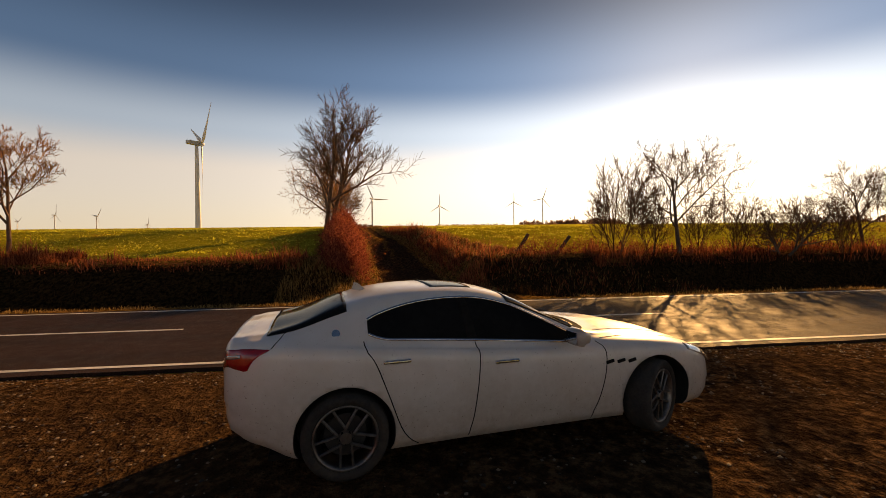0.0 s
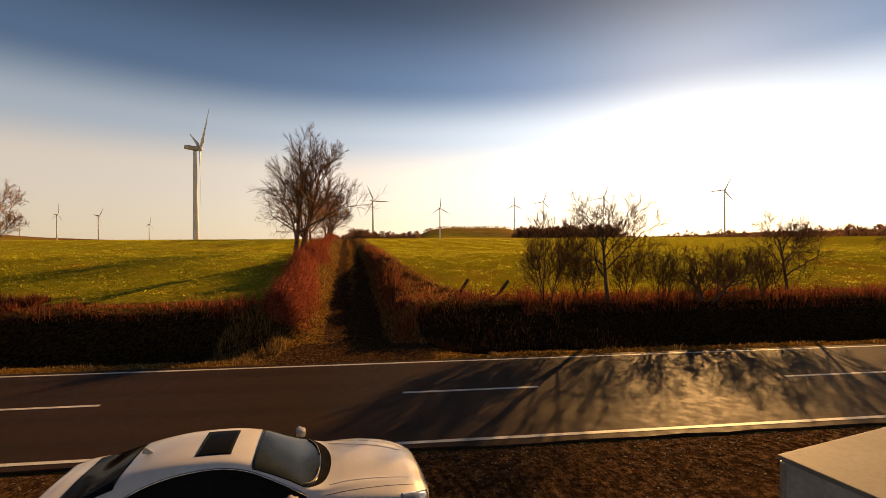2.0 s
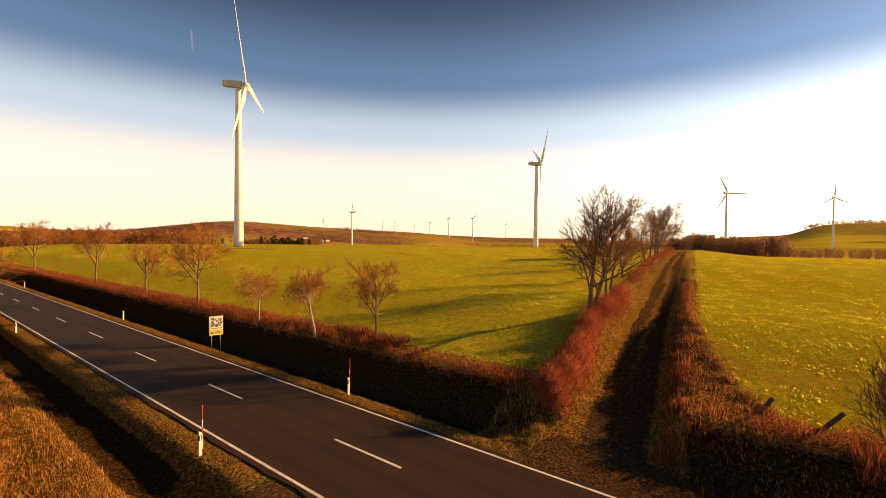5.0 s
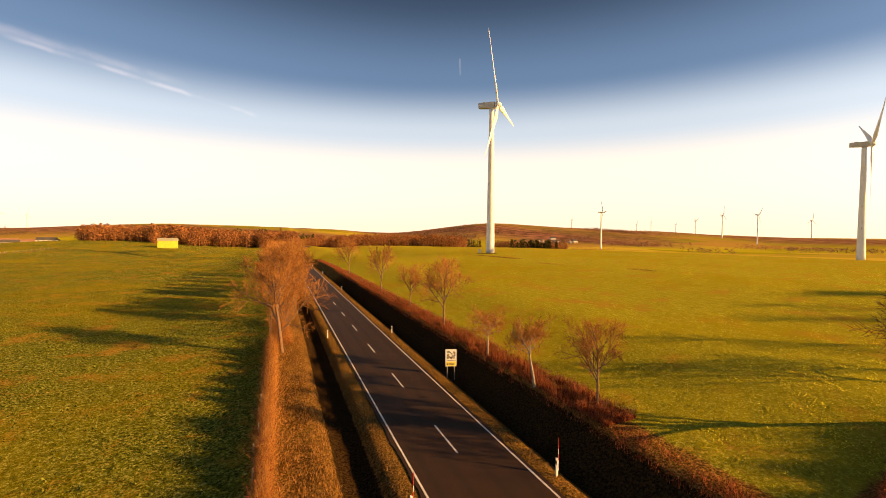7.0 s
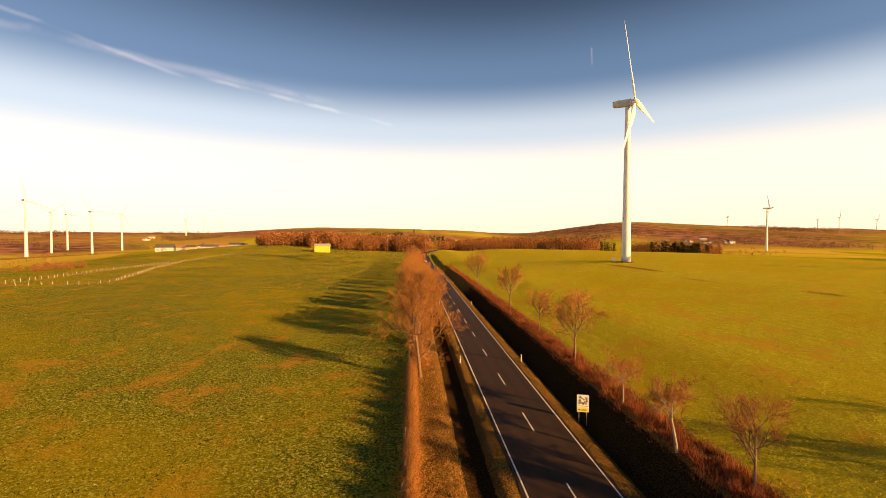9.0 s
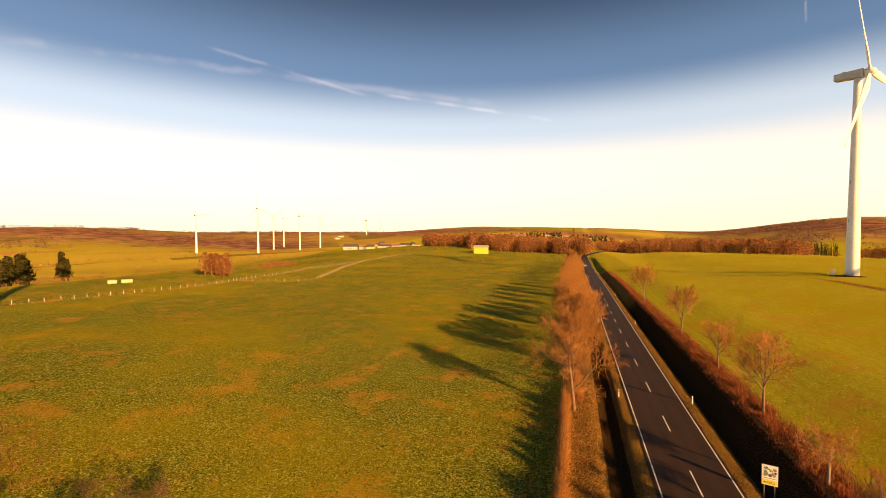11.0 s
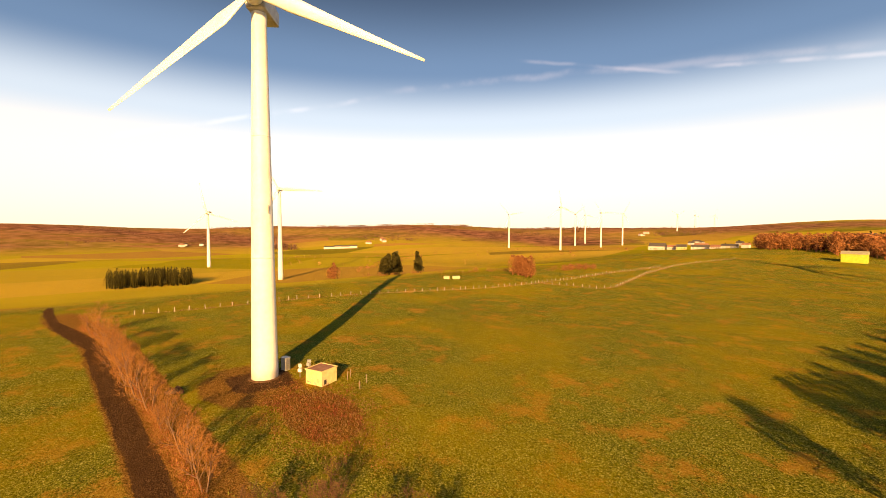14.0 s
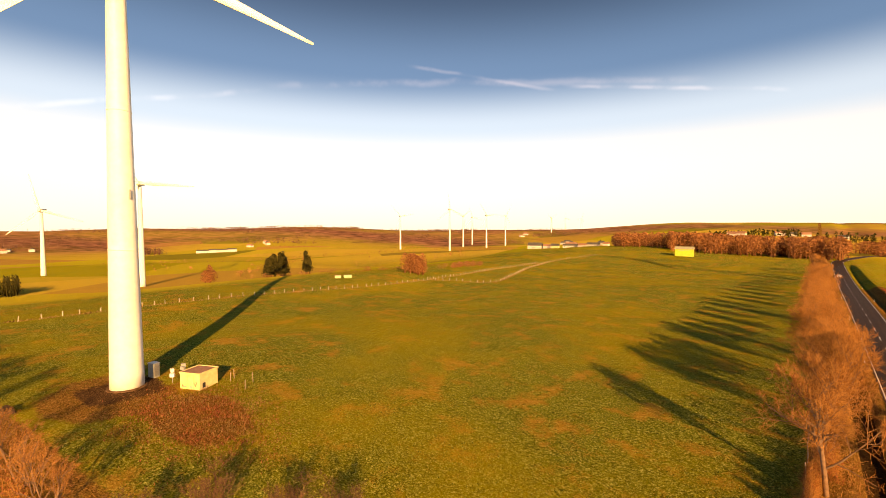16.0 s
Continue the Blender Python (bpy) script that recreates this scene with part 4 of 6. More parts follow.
cab = thing("switch_cabinet", "grey electrical cabinet standing beside the tower foot", "cabinet", pose(-85.8, 12.6, ground_at(-85.8, 12.6), 0, 0, 20))
part("body", box(1.3, 0.9, 2.1, (0, 0, 0), 0.04), M["cloth"], cab)
part("roof", box(1.45, 1.05, 0.1, (0, 0, 2.1), 0.03), M["steel"], cab)
part("door", box(0.03, 0.8, 1.8, (0.66, 0, 0.15), 0.01), M["steel"], cab)
far_cab = copy_thing(cab, pose(88.5, 197.5, ground_at(88.5, 197.5), 0, 0, -20))
tagged(far_cab, "grey electrical cabinet at the foot of the roadside turbine", "cabinet")
for k, (xx, yy, h) in enumerate(((-83.0, 14.2, 1.1), (-81.6, 15.2, 1.5), (-80.9, 13.6, 1.0), (-83.9, 16.0, 1.3))):
    g = thing("metering_box", "small grey equipment box on a steel stand", "equipment", pose(xx, yy, ground_at(xx, yy), 0, 0, 25 * k), "gear by the tower")
    part("stand", rod(0.05, 0.05, h, 8), M["steel"], g)
    part("case", box(0.6, 0.4, 0.55, (0, 0, h - 0.2), 0.04), M["cloth"] if k % 2 else M["plastic"], g)
for k, (xx, yy, lean) in enumerate(((-76.2, 20.4, 4), (-75.2, 19.4, -5), (-70.5, 19.5, 6), (-42.5, 11.0, 3), (-72.5, 21.5, -4))):
    old_post(xx, yy, 1.5, lean, 30 * k, "thin wooden stake standing in the dry grass", "stakes", 0.06)
rub = thing("rubble_heap", "brown heap of dug earth by the tower pad", "rubble", pose(-84.5, -3.5, ground_at(-84.5, -3.5)))
rnd = random.Random(3)
for k in range(14):
    bm = bmesh.new()
    bmesh.ops.create_icosphere(bm, subdivisions=1, radius=rnd.uniform(0.25, 0.6), matrix=Matrix.Translation((rnd.uniform(-1, 1), rnd.uniform(-1, 1), rnd.uniform(0, 0.5))))
    for v in bm.verts:
        v.co += Vector((rnd.uniform(-0.1, 0.1), rnd.uniform(-0.1, 0.1), rnd.uniform(-0.1, 0.1)))
    part("clod", bm, M["earth"], rub)


# ---- farm, shed and far houses ----
def house(x, y, turn, wide, deep, wall, rise, walls, roof, label, name="house", windows=0, group="far houses", flat=False):
    h = thing(name, label, "building", pose(x, y, ground_at(x, y) - 0.4, 0, 0, turn), group)
    part("wall", box(wide, deep, wall + 0.4, (0, 0, 0), 0.03), walls, h)
    o = 0.35
    a, b2, z = wide / 2 + o, deep / 2 + o, wall + 0.4
    v = [(-a, -b2, z), (a, -b2, z), (a, b2, z), (-a, b2, z), (-a, 0, z + rise), (a, 0, z + rise)]
    v += [(p[0], p[1], p[2] + 0.18) for p in v]
    f = [(0, 3, 2, 1), (6, 7, 11, 10), (8, 9, 10, 11), (6, 10, 9), (7, 8, 11), (0, 1, 7, 6), (2, 3, 9, 8), (1, 2, 8, 7), (3, 0, 6, 9)]
    part("roof", mesh_of("roof", v, f, [roof]), None, h)
    g = mesh_of("gable", [(sx * (wide / 2), sy, zz) for sx in (-1, 1) for sy, zz in ((-deep / 2, z), (deep / 2, z), (0, z + rise))], [(0, 1, 2), (3, 5, 4)], [walls])
    part("gable", g, None, h)
    for k in range(windows):
        xx = -wide / 2 + wide * (k + 0.5) / windows
        w2 = part("window", box(1.1, 0.06, 1.2, (xx, -deep / 2 - 0.01, 1.5), 0.01), M["dark"], h)
        part("sill", box(1.3, 0.16, 0.08, (xx, -deep / 2 - 0.06, 1.4)), M["concrete"], w2)
    return h


barn = house(-96.0, 403.0, 6, 13.6, 9.0, 5.8, 2.0, M["green_sheet"], M["pale_roof"], "yellow-green sheet metal barn at the field edge", "field_barn", 0, "")
for k in range(12):
    part("rib", box(0.18, 0.1, 5.6, (-6.4 + 1.15 * k, -4.53, 0.3)), M["green_sheet"], barn)
part("door", box(4.2, 0.12, 4.6, (2.3, -4.55, 0.4), 0.03), M["green_sheet"], barn, "wide sliding door")
part("door_rail", box(8.6, 0.14, 0.14, (0.2, -4.58, 5.02)), M["steel"], barn)

# the farm beyond the field: heading, distance, width, depth, wall, rise, walls, roof, label
farm = [(-29.0, 655, 20, 13, 4.5, 4.5, "house_wall", "slate", "white farm hall with a grey roof"),
        (-27.5, 650, 10, 8, 3.0, 3.0, "house_wall", "roof_tile", "small farmhouse with a brown roof"),
        (-26.5, 640, 11, 9, 3.2, 3.2, "render_wall", "slate", "cream farmhouse with a dark roof"),
        (-24.6, 612, 19, 9, 2.8, 2.6, "house_wall", "slate", "long low white stable with a dark roof"),
        (-24.5, 640, 15, 9, 4.5, 3.0, "house_wall", "roof_tile", "farm building with a brown roof"),
        (-23.1, 596, 10, 8, 2.6, 2.4, "house_wall", "roof_tile", "low farm shed with a brown roof"),
        (-21.8, 572, 15, 8, 2.6, 2.4, "house_wall", "slate", "long low white farm shed with a dark roof")]
for hd, dist, wd, dp, wl2, rs, wm, rm, lb in farm:
    x, y = -10.9 + dist * math.sin(radians(hd)), -7.2 + dist * math.cos(radians(hd))
    house(x, y, -hd * 0.6 + 4 * math.sin(hd * 5), wd, dp, wl2, rs, M[wm], M[rm], lb, "farm_building", 4, "farm buildings")
rnd = random.Random(8)
for head_deg, dist, n in ((-20, 1070, 2), (-17.4, 1090, 2), (-15.8, 1080, 1), (-10, 1090, 3), (-6, 1080, 4), (-1.6, 1090, 3), (0.4, 1080, 2), (-25.5, 1250, 3), (-64.5, 1250, 4), (-86, 1300, 3), (37, 1300, 4), (34.5, 1350, 3), (-30, 1600, 3)):
    for k in range(n):
        a = radians(head_deg + rnd.uniform(-1.6, 1.6))
        d = dist * rnd.uniform(0.95, 1.05)
        house(-11 + d * math.sin(a), -7 + d * math.cos(a), rnd.uniform(-20, 20), rnd.uniform(10, 17), rnd.uniform(8, 11), rnd.uniform(4, 6), rnd.uniform(3, 4.5), M["house_wall"], M[rnd.choice(["slate", "roof_tile"])], "far white village house", "house", 3)


# ---- woods and thickets in the distance ----
def wood(name, label, spots, material, leafy, seed, category="woodland", shard=1.0, upright=1.0):
    """Many small trees as one body: a stem and a ragged crown of small shards each."""
    r = np.random.default_rng(seed)
    V, L = [], []
    for x, y, h, wd in spots:
        z = ground_at(x, y)
        n = leafy
        s0 = 0.13 if upright < 2 else 0.038
        u = r.random(n) ** 0.8
        zz = z + h * (0.12 + 0.88 * u)
        rad = wd * (np.sqrt(np.clip(np.sin(np.pi * np.clip(0.15 + 0.85 * u, 0, 1)), 0.02, 1)) if material is not M["conifer"] else (1.02 - u)) * np.sqrt(r.random(n))
        a = r.random(n) * 2 * np.pi
        c = np.stack([x + rad * np.cos(a), y + rad * np.sin(a), zz], 1)
        s = h * s0 * shard * (0.5 + r.random(n))
        tri = c[:, None, :] + r.normal(0, 1, (n, 3, 3)) * s[:, None, None] * np.array([0.75 / upright, 0.75 / upright, 0.6 * upright ** 0.5])
        V.append(tri.reshape(-1, 3))
        t = 0.035 * h
        V.append(np.array([(x - t, y, z - 0.5), (x + t, y - t, z - 0.5), (x, y, z + h * 0.8), (x + t, y + t, z - 0.5), (x - t, y, z - 0.5), (x, y, z + h * 0.8)]))
    V = np.concatenate(V)
    return tagged(new(name, raw_mesh(name, V, np.arange(len(V)), np.full(len(V) // 3, 3), material)), label, category, kind="stuff")


def belt(r, head0, head1, d0, d1, n, h0, h1, wide=0.3):
    out2 = []
    for _ in range(n):
        a, d = radians(r.uniform(head0, head1)), r.uniform(d0, d1)
        h = r.uniform(h0, h1)
        out2.append((-11 + d * math.sin(a), -6 + d * math.cos(a), h, h * wide * r.uniform(0.8, 1.3)))
    return out2


rnd = random.Random(17)
wood("bare_wood", "reddish bare woodland across the road's far end", belt(rnd, -9.8, 2.0, 452, 560, 380, 9, 18) + belt(rnd, -13.3, -9.8, 462, 560, 120, 9, 18) + belt(rnd, -19.4, -13.3, 486, 590, 210, 8, 16) + belt(rnd, 4.4, 24, 520, 640, 520, 7, 16) + belt(rnd, 27.5, 37, 575, 640, 150, 7, 12) + belt(rnd, 1, 10, 680, 800, 160, 10, 16), M["bare_wood"], 270, 1, shard=0.32, upright=1.0)
wood("conifer_wood", "dark conifer plantation beyond the fields", belt(rnd, 14, 26, 700, 850, 260, 12, 17, 0.22) + belt(rnd, 105.5, 113, 440, 520, 300, 9, 13, 0.2) + belt(rnd, -94, -86.2, 335, 365, 300, 8, 11.5, 0.26), M["conifer"], 110, 2, upright=2.0)
wood("bare_wood", "hazy bare woodland on the skyline of the crest", belt(rnd, 72, 81, 430, 520, 120, 6, 9) + belt(rnd, 81, 92, 430, 520, 240, 11, 16) + belt(rnd, 117, 175, 330, 420, 700, 7, 11) + belt(rnd, 105.5, 118, 285, 340, 380, 9.5, 14.5) + belt(rnd, 93.4, 106.2, 2180, 2380, 260, 9, 15), M["dark_wood"], 110, 3, shard=0.6, upright=1.6)
def clumps(r, head0, head1, d0, d1, n, each, h0, h1, wide=0.5):
    """Copses: n groups with some trees each."""
    out2 = []
    for x, y, h, wd in belt(r, head0, head1, d0, d1, n, h0, h1, wide):
        turn = r.uniform(0, 3.1)
        for _ in range(each):
            u, v = r.gauss(0, 55), r.gauss(0, 16)
            hh = h * r.uniform(0.75, 1.1)
            out2.append((x + u * math.cos(turn) - v * math.sin(turn), y + u * math.sin(turn) + v * math.cos(turn), hh, hh * wide))
    return out2


wood("bare_wood", "hazy brown wood beyond the crest of the east field", belt(rnd, 83, 92, 245, 285, 130, 6.5, 9.5) + belt(rnd, 92, 106, 245, 285, 180, 2.5, 4.5), M["dark_wood"], 420, 23, shard=0.3, upright=1.6)
wood("far_wood", "dark wooded ridges on the far hills", clumps(rnd, -95, -22, 1300, 2300, 60, 44, 7, 11, 0.7) + clumps(rnd, 12, 46, 1200, 2000, 46, 44, 7, 11, 0.7) + clumps(rnd, 50, 95, 900, 1300, 14, 40, 7, 11, 0.7), M["dark_wood"], 14, 4)
wood("village_trees", "dark trees between the houses on the plateau", clumps(rnd, -18.5, -16, 1080, 1120, 4, 12, 7, 12, 0.4) + clumps(rnd, -12, -6, 1090, 1130, 5, 12, 7, 12, 0.4) + clumps(rnd, -4, 3, 1070, 1130, 6, 14, 8, 14, 0.35), M["conifer"], 40, 14, "trees")
wood("conifer_clump", "small clump of dark conifers in the valley", [(-223 + rnd.uniform(-6, 6), 104 + rnd.uniform(-6, 6), rnd.uniform(9, 12.5), 2.7) for _ in range(16)], M["conifer"], 700, 5, "trees", 0.36)
wood("conifer_clump", "single dark bushy conifer in the valley", [(-217, 117, 12, 2.7), (-219, 119, 10, 2.5), (-215, 118, 9, 2.3)], M["conifer"], 700, 6, "trees", 0.36)
wood("russet_thicket", "russet bare thicket by the field fence", [(-167 + rnd.uniform(-6, 6), 150 + rnd.uniform(-4, 4), rnd.uniform(6, 11), 2.6) for _ in range(20)] + [(-178 + rnd.uniform(-4, 4), 198 + rnd.uniform(-26, 26), rnd.uniform(2, 4), 2) for _ in range(30)], M["bare_wood"], 900, 7, "thicket", 0.22)
wood("conifer_clump", "clump of dark conifers beyond the turbine field", belt(rnd, 30, 36.5, 560, 600, 40, 8, 14, 0.24), M["conifer"], 90, 8, "trees", 0.8)
def rows(r, lines2, gap, h0, h1, wide=0.5):
    """Bushes set along straight field edges."""
    out2 = []
    for (xa, ya), (xb, yb) in lines2:
        n = int(math.hypot(xb - xa, yb - ya) / gap)
        for i in range(n):
            u = (i + r.uniform(-0.4, 0.4)) / n
            h = r.uniform(h0, h1)
            out2.append((xa + (xb - xa) * u + r.gauss(0, 1.5), ya + (yb - ya) * u + r.gauss(0, 1.5), h, h * wide))
    return out2


edges = [((-1100, 544), (-854, 715)), ((-854, 715), (-640, 800)), ((-367, 386), (-401, 486)), ((-451, 209), (-560, 330)), ((-700, 300), (-560, 480)), ((-1130, 629), (-1010, 768)), ((-520, 620), (-420, 760)), ((-368, 145), (-451, 209)), ((-760, 200), (-700, 300)), ((260, 520), (420, 470)), ((330, 640), (520, 560)), ((150, 560), (330, 640))]
wood("hedgerow", "low bare hedges between the far fields", rows(rnd, edges, 6.0, 2.5, 6.0), M["bare_wood"], 40, 9, "hedge", 0.6)
wood("hedgerow", "scattered bushes in the far fields", belt(rnd, -80, -50, 420, 1000, 40, 2.5, 5, 0.7) + belt(rnd, -50, -28, 520, 1000, 36, 2.5, 5, 0.7) + belt(rnd, 18, 40, 500, 1100, 50, 3, 6, 0.7), M["bare_wood"], 26, 10, "bushes")
wood("far_wood", "dark copse beside the far white farm", [(-1150 + rnd.uniform(-70, 70), 275 + rnd.uniform(-25, 25), rnd.uniform(9, 14), 4.0) for _ in range(90)], M["dark_wood"], 60, 11, shard=0.6)
wood("russet_thicket", "bare bush with ragged crown below the crest", [(-246 + rnd.uniform(-3, 3), 79 + rnd.uniform(-3, 3), rnd.uniform(6, 10), 2.2) for _ in range(7)], M["bare_wood"], 700, 12, "bush", 0.24)
wood("russet_thicket", "low russet scrub along the crest below the conifers", rows(rnd, [((-212, 84), (-196, 124)), ((-196, 124), (-186, 176))], 1.8, 1.2, 2.6, 0.8), M["bare_wood"], 160, 13, "scrub", 0.4)
for k, (xx, yy, ln) in enumerate(((-1067, 367, 26), (-1060, 386, 18), (-1053, 404, 24), (-1046, 422, 20))):
    house(xx, yy, 60 + 3 * k, ln, 11, 5 + k % 2, 3, M["house_wall"], M["slate"], "long white farm building under the far ridge", "farm_building", 4, "far farm")
for k, (xx, yy, ln) in enumerate(((-176.5, 109.0, 2.6), (-174.6, 113.2, 3.4))):
    sh = thing("field_shelter", "small pale sheet-metal field shelter below the crest", "shelter", pose(xx, yy, ground_at(xx, yy) - 0.1, 0, 0, 58), "field shelters")
    part("wall", box(ln, 1.8, 1.1, (0, 0, 0), 0.04), M["render_wall"], sh)
    part("roof", box(ln + 0.3, 2.1, 0.1, (0, 0, 1.1), 0.02), M["pale_roof"], sh)
# ---- the white saloon car on the gravel ----
M["paint"] = bpy.data.materials.new("white_car_paint")
nt, b = nodes_of(M["paint"])
tc = nt.nodes.new("ShaderNodeTexCoord").outputs["Object"]
sep = nt.nodes.new("ShaderNodeSeparateXYZ")
nt.links.new(tc, sep.inputs[0])
film = ramp(nt, noise_node(nt, tc, 2.2, 5, 0.6), [(0.3, (0.7, 0.69, 0.66)), (0.7, (0.8, 0.79, 0.77))])
specks = ramp(nt, noise_node(nt, tc, 46, 3, 0.6), [(0.665, (0, 0, 0)), (0.7, (1, 1, 1))])
low = ramp(nt, sums(nt, "MULTIPLY", sums(nt, "ADD", sep.outputs[2], sums(nt, "MULTIPLY", noise_node(nt, tc, 2.0, 2, 0.5), 0.3)), 0.5), [(0.18, (1, 1, 1)), (0.42, (0.5, 0.5, 0.5)), (0.66, (0.05, 0.05, 0.05))])
splash = sums(nt, "MULTIPLY", low, sums(nt, "ADD", 0.25, sums(nt, "MULTIPLY", noise_node(nt, tc, 14, 5, 0.7), 0.5)))
c = mixc(nt, sums(nt, "MULTIPLY", splash, 1.25, True), film, (0.26, 0.18, 0.11))
c = mixc(nt, sums(nt, "MULTIPLY", sums(nt, "MULTIPLY", specks, sums(nt, "ADD", low, 0.2, True)), 0.95), c, (0.13, 0.085, 0.05))
nt.links.new(c, b.inputs["Base Color"])
b.inputs["Roughness"].default_value = 0.4
b.inputs["Coat Weight"].default_value, b.inputs["Coat Roughness"].default_value = 0.6, 0.12
M["glass"] = plain("tinted_glass", (0.008, 0.009, 0.01), (0.014, 0.015, 0.016), 3, 0.1, grain=20, bump=0)
M["glass"].node_tree.nodes["Principled BSDF"].inputs["IOR"].default_value = 1.06
M["screen"] = plain("windscreen_glass", (0.02, 0.026, 0.024), (0.035, 0.042, 0.038), 3, 0.08, grain=20, bump=0)
M["screen"].node_tree.nodes["Principled BSDF"].inputs["IOR"].default_value = 1.25
M["chrome"] = plain("chrome", (0.6, 0.6, 0.6), (0.7, 0.7, 0.7), 5, 0.12, 1.0, grain=40, bump=0)
M["tyre"] = plain("tyre_rubber", (0.012, 0.012, 0.012), (0.035, 0.033, 0.03), 6, 0.85, grain=50, bump=0.3, stain=(0.07, 0.055, 0.04))
M["alloy"] = plain("dirty_alloy", (0.1, 0.095, 0.09), (0.26, 0.25, 0.24), 6, 0.4, 0.8, grain=40, bump=0.1, stain=(0.12, 0.09, 0.06))
M["red_glass"] = plain("red_lamp_glass", (0.28, 0.004, 0.01), (0.42, 0.006, 0.015), 6, 0.25, grain=30, bump=0, coat=1.0)
M["lamp_glass"] = plain("clear_lamp_glass", (0.3, 0.3, 0.3), (0.55, 0.55, 0.54), 9, 0.08, 0.5, grain=40, bump=0, coat=1.0)
M["trailer_roof"] = plain("grey_sheet_roof", (0.13, 0.13, 0.115), (0.2, 0.195, 0.17), 1.5, 0.7, grain=20, bump=0.05, stain=(0.1, 0.09, 0.07))
M["seam"] = plain("dark_seam", (0.01, 0.01, 0.01), (0.02, 0.02, 0.02), 5, 0.8, grain=30, bump=0)
M["seam"].node_tree.nodes["Principled BSDF"].inputs["IOR"].default_value = 1.06

# stations from tail to nose: x, roofline, shoulder, half width, half width of the top, underside
CAR = np.array([
    (-2.45, 1.02, 0.98, 0.55, 0.44, 0.58), (-2.41, 1.12, 1.06, 0.69, 0.52, 0.47), (-2.31, 1.16, 1.10, 0.81, 0.58, 0.39), (-2.08, 1.185, 1.11, 0.905, 0.62, 0.29),
    (-1.90, 1.225, 1.10, 0.94, 0.62, 0.20), (-1.60, 1.335, 1.085, 0.962, 0.60, 0.18), (-1.30, 1.42, 1.06, 0.962, 0.585, 0.17), (-1.00, 1.465, 1.035, 0.952, 0.58, 0.17),
    (-0.60, 1.475, 1.0, 0.942, 0.58, 0.17), (-0.20, 1.445, 0.965, 0.937, 0.58, 0.17), (0.10, 1.37, 0.94, 0.935, 0.60, 0.17), (0.45, 1.20, 0.915, 0.935, 0.64, 0.17),
    (0.75, 1.045, 0.905, 0.938, 0.70, 0.17), (0.90, 1.005, 0.905, 0.94, 0.68, 0.17), (1.20, 0.985, 0.90, 0.952, 0.62, 0.17), (1.60, 0.94, 0.865, 0.955, 0.58, 0.18),
    (2.00, 0.855, 0.785, 0.905, 0.52, 0.20), (2.22, 0.775, 0.71, 0.82, 0.45, 0.22), (2.34, 0.69, 0.64, 0.68, 0.36, 0.26), (2.40, 0.58, 0.56, 0.45, 0.25, 0.34)])


def smooth_curve(xs, ys, x):
    """Monotone-ish cubic through points (finite-difference slopes)."""
    d = np.gradient(ys, xs)
    i = np.clip(np.searchsorted(xs, x) - 1, 0, len(xs) - 2)
    h = xs[i + 1] - xs[i]
    u = (x - xs[i]) / h
    return (2 * u**3 - 3 * u**2 + 1) * ys[i] + (u**3 - 2 * u**2 + u) * h * d[i] + (-2 * u**3 + 3 * u**2) * ys[i + 1] + (u**3 - u**2) * h * d[i + 1]


def car_skin(x, v):
    """Right half of the body: x along the car, v from 0 (keel) round to 11 (roof's middle line)."""
    x = np.asarray(x, float)
    zt, zs, w2, wt, zf = (smooth_curve(CAR[:, 0], CAR[:, k], np.clip(x, -2.45, 2.40)) for k in range(1, 6))
    o = np.zeros_like(w2)
    ctrl = np.stack([np.stack(p, -1) for p in (
        (o, zf), (0.80 * w2, zf), (0.95 * w2, zf + 0.05), (0.985 * w2, zf + 0.18), (w2, 0.6 * zs + 0.03), (0.985 * w2, zs - 0.13), (0.955 * w2, zs - 0.035),
        (0.885 * w2, zs + 0.012), (0.46 * 0.885 * w2 + 0.54 * wt, zs + 0.52 * (zt - zs)), (wt, zt - 0.075 * np.clip((zt - zs) / 0.4, 0.25, 1)), (0.72 * wt, zt - 0.016), (o, zt))])
    v = np.broadcast_to(np.asarray(v, float), x.shape)
    i = np.clip(v.astype(int), 0, 10)
    u = (v - i)[..., None]
    take = lambda k: np.take_along_axis(ctrl, np.clip(k, 0, 11)[None, ..., None], 0)[0]
    p0, p1, p2, p3 = take(i - 1), take(i), take(i + 1), take(i + 2)
    p3 = np.where((i == 10)[..., None], p1 * np.array([-1, 1]), p3)
    p0 = np.where((i == 0)[..., None], p2 * np.array([-1, 1]), p0)
    p = 0.5 * (2 * p1 + (p2 - p0) * u + (2 * p0 - 5 * p1 + 4 * p2 - p3) * u**2 + (3 * p1 - p0 - 3 * p2 + p3) * u**3)
    return np.stack([x, -p[..., 0], p[..., 1]], -1)


def skin_normal(x, v):
    e = 0.01
    a, b2 = car_skin(x + e, v) - car_skin(x - e, v), car_skin(x, np.minimum(v + e, 11)) - car_skin(x, v - e)
    n = np.cross(a, b2)
    n = n / np.maximum(np.linalg.norm(n, axis=-1, keepdims=True), 1e-9)
    return n * np.sign((n * (car_skin(x, v) - np.array([0, 0, 0.6])))[..., 1:].sum(-1, keepdims=True))


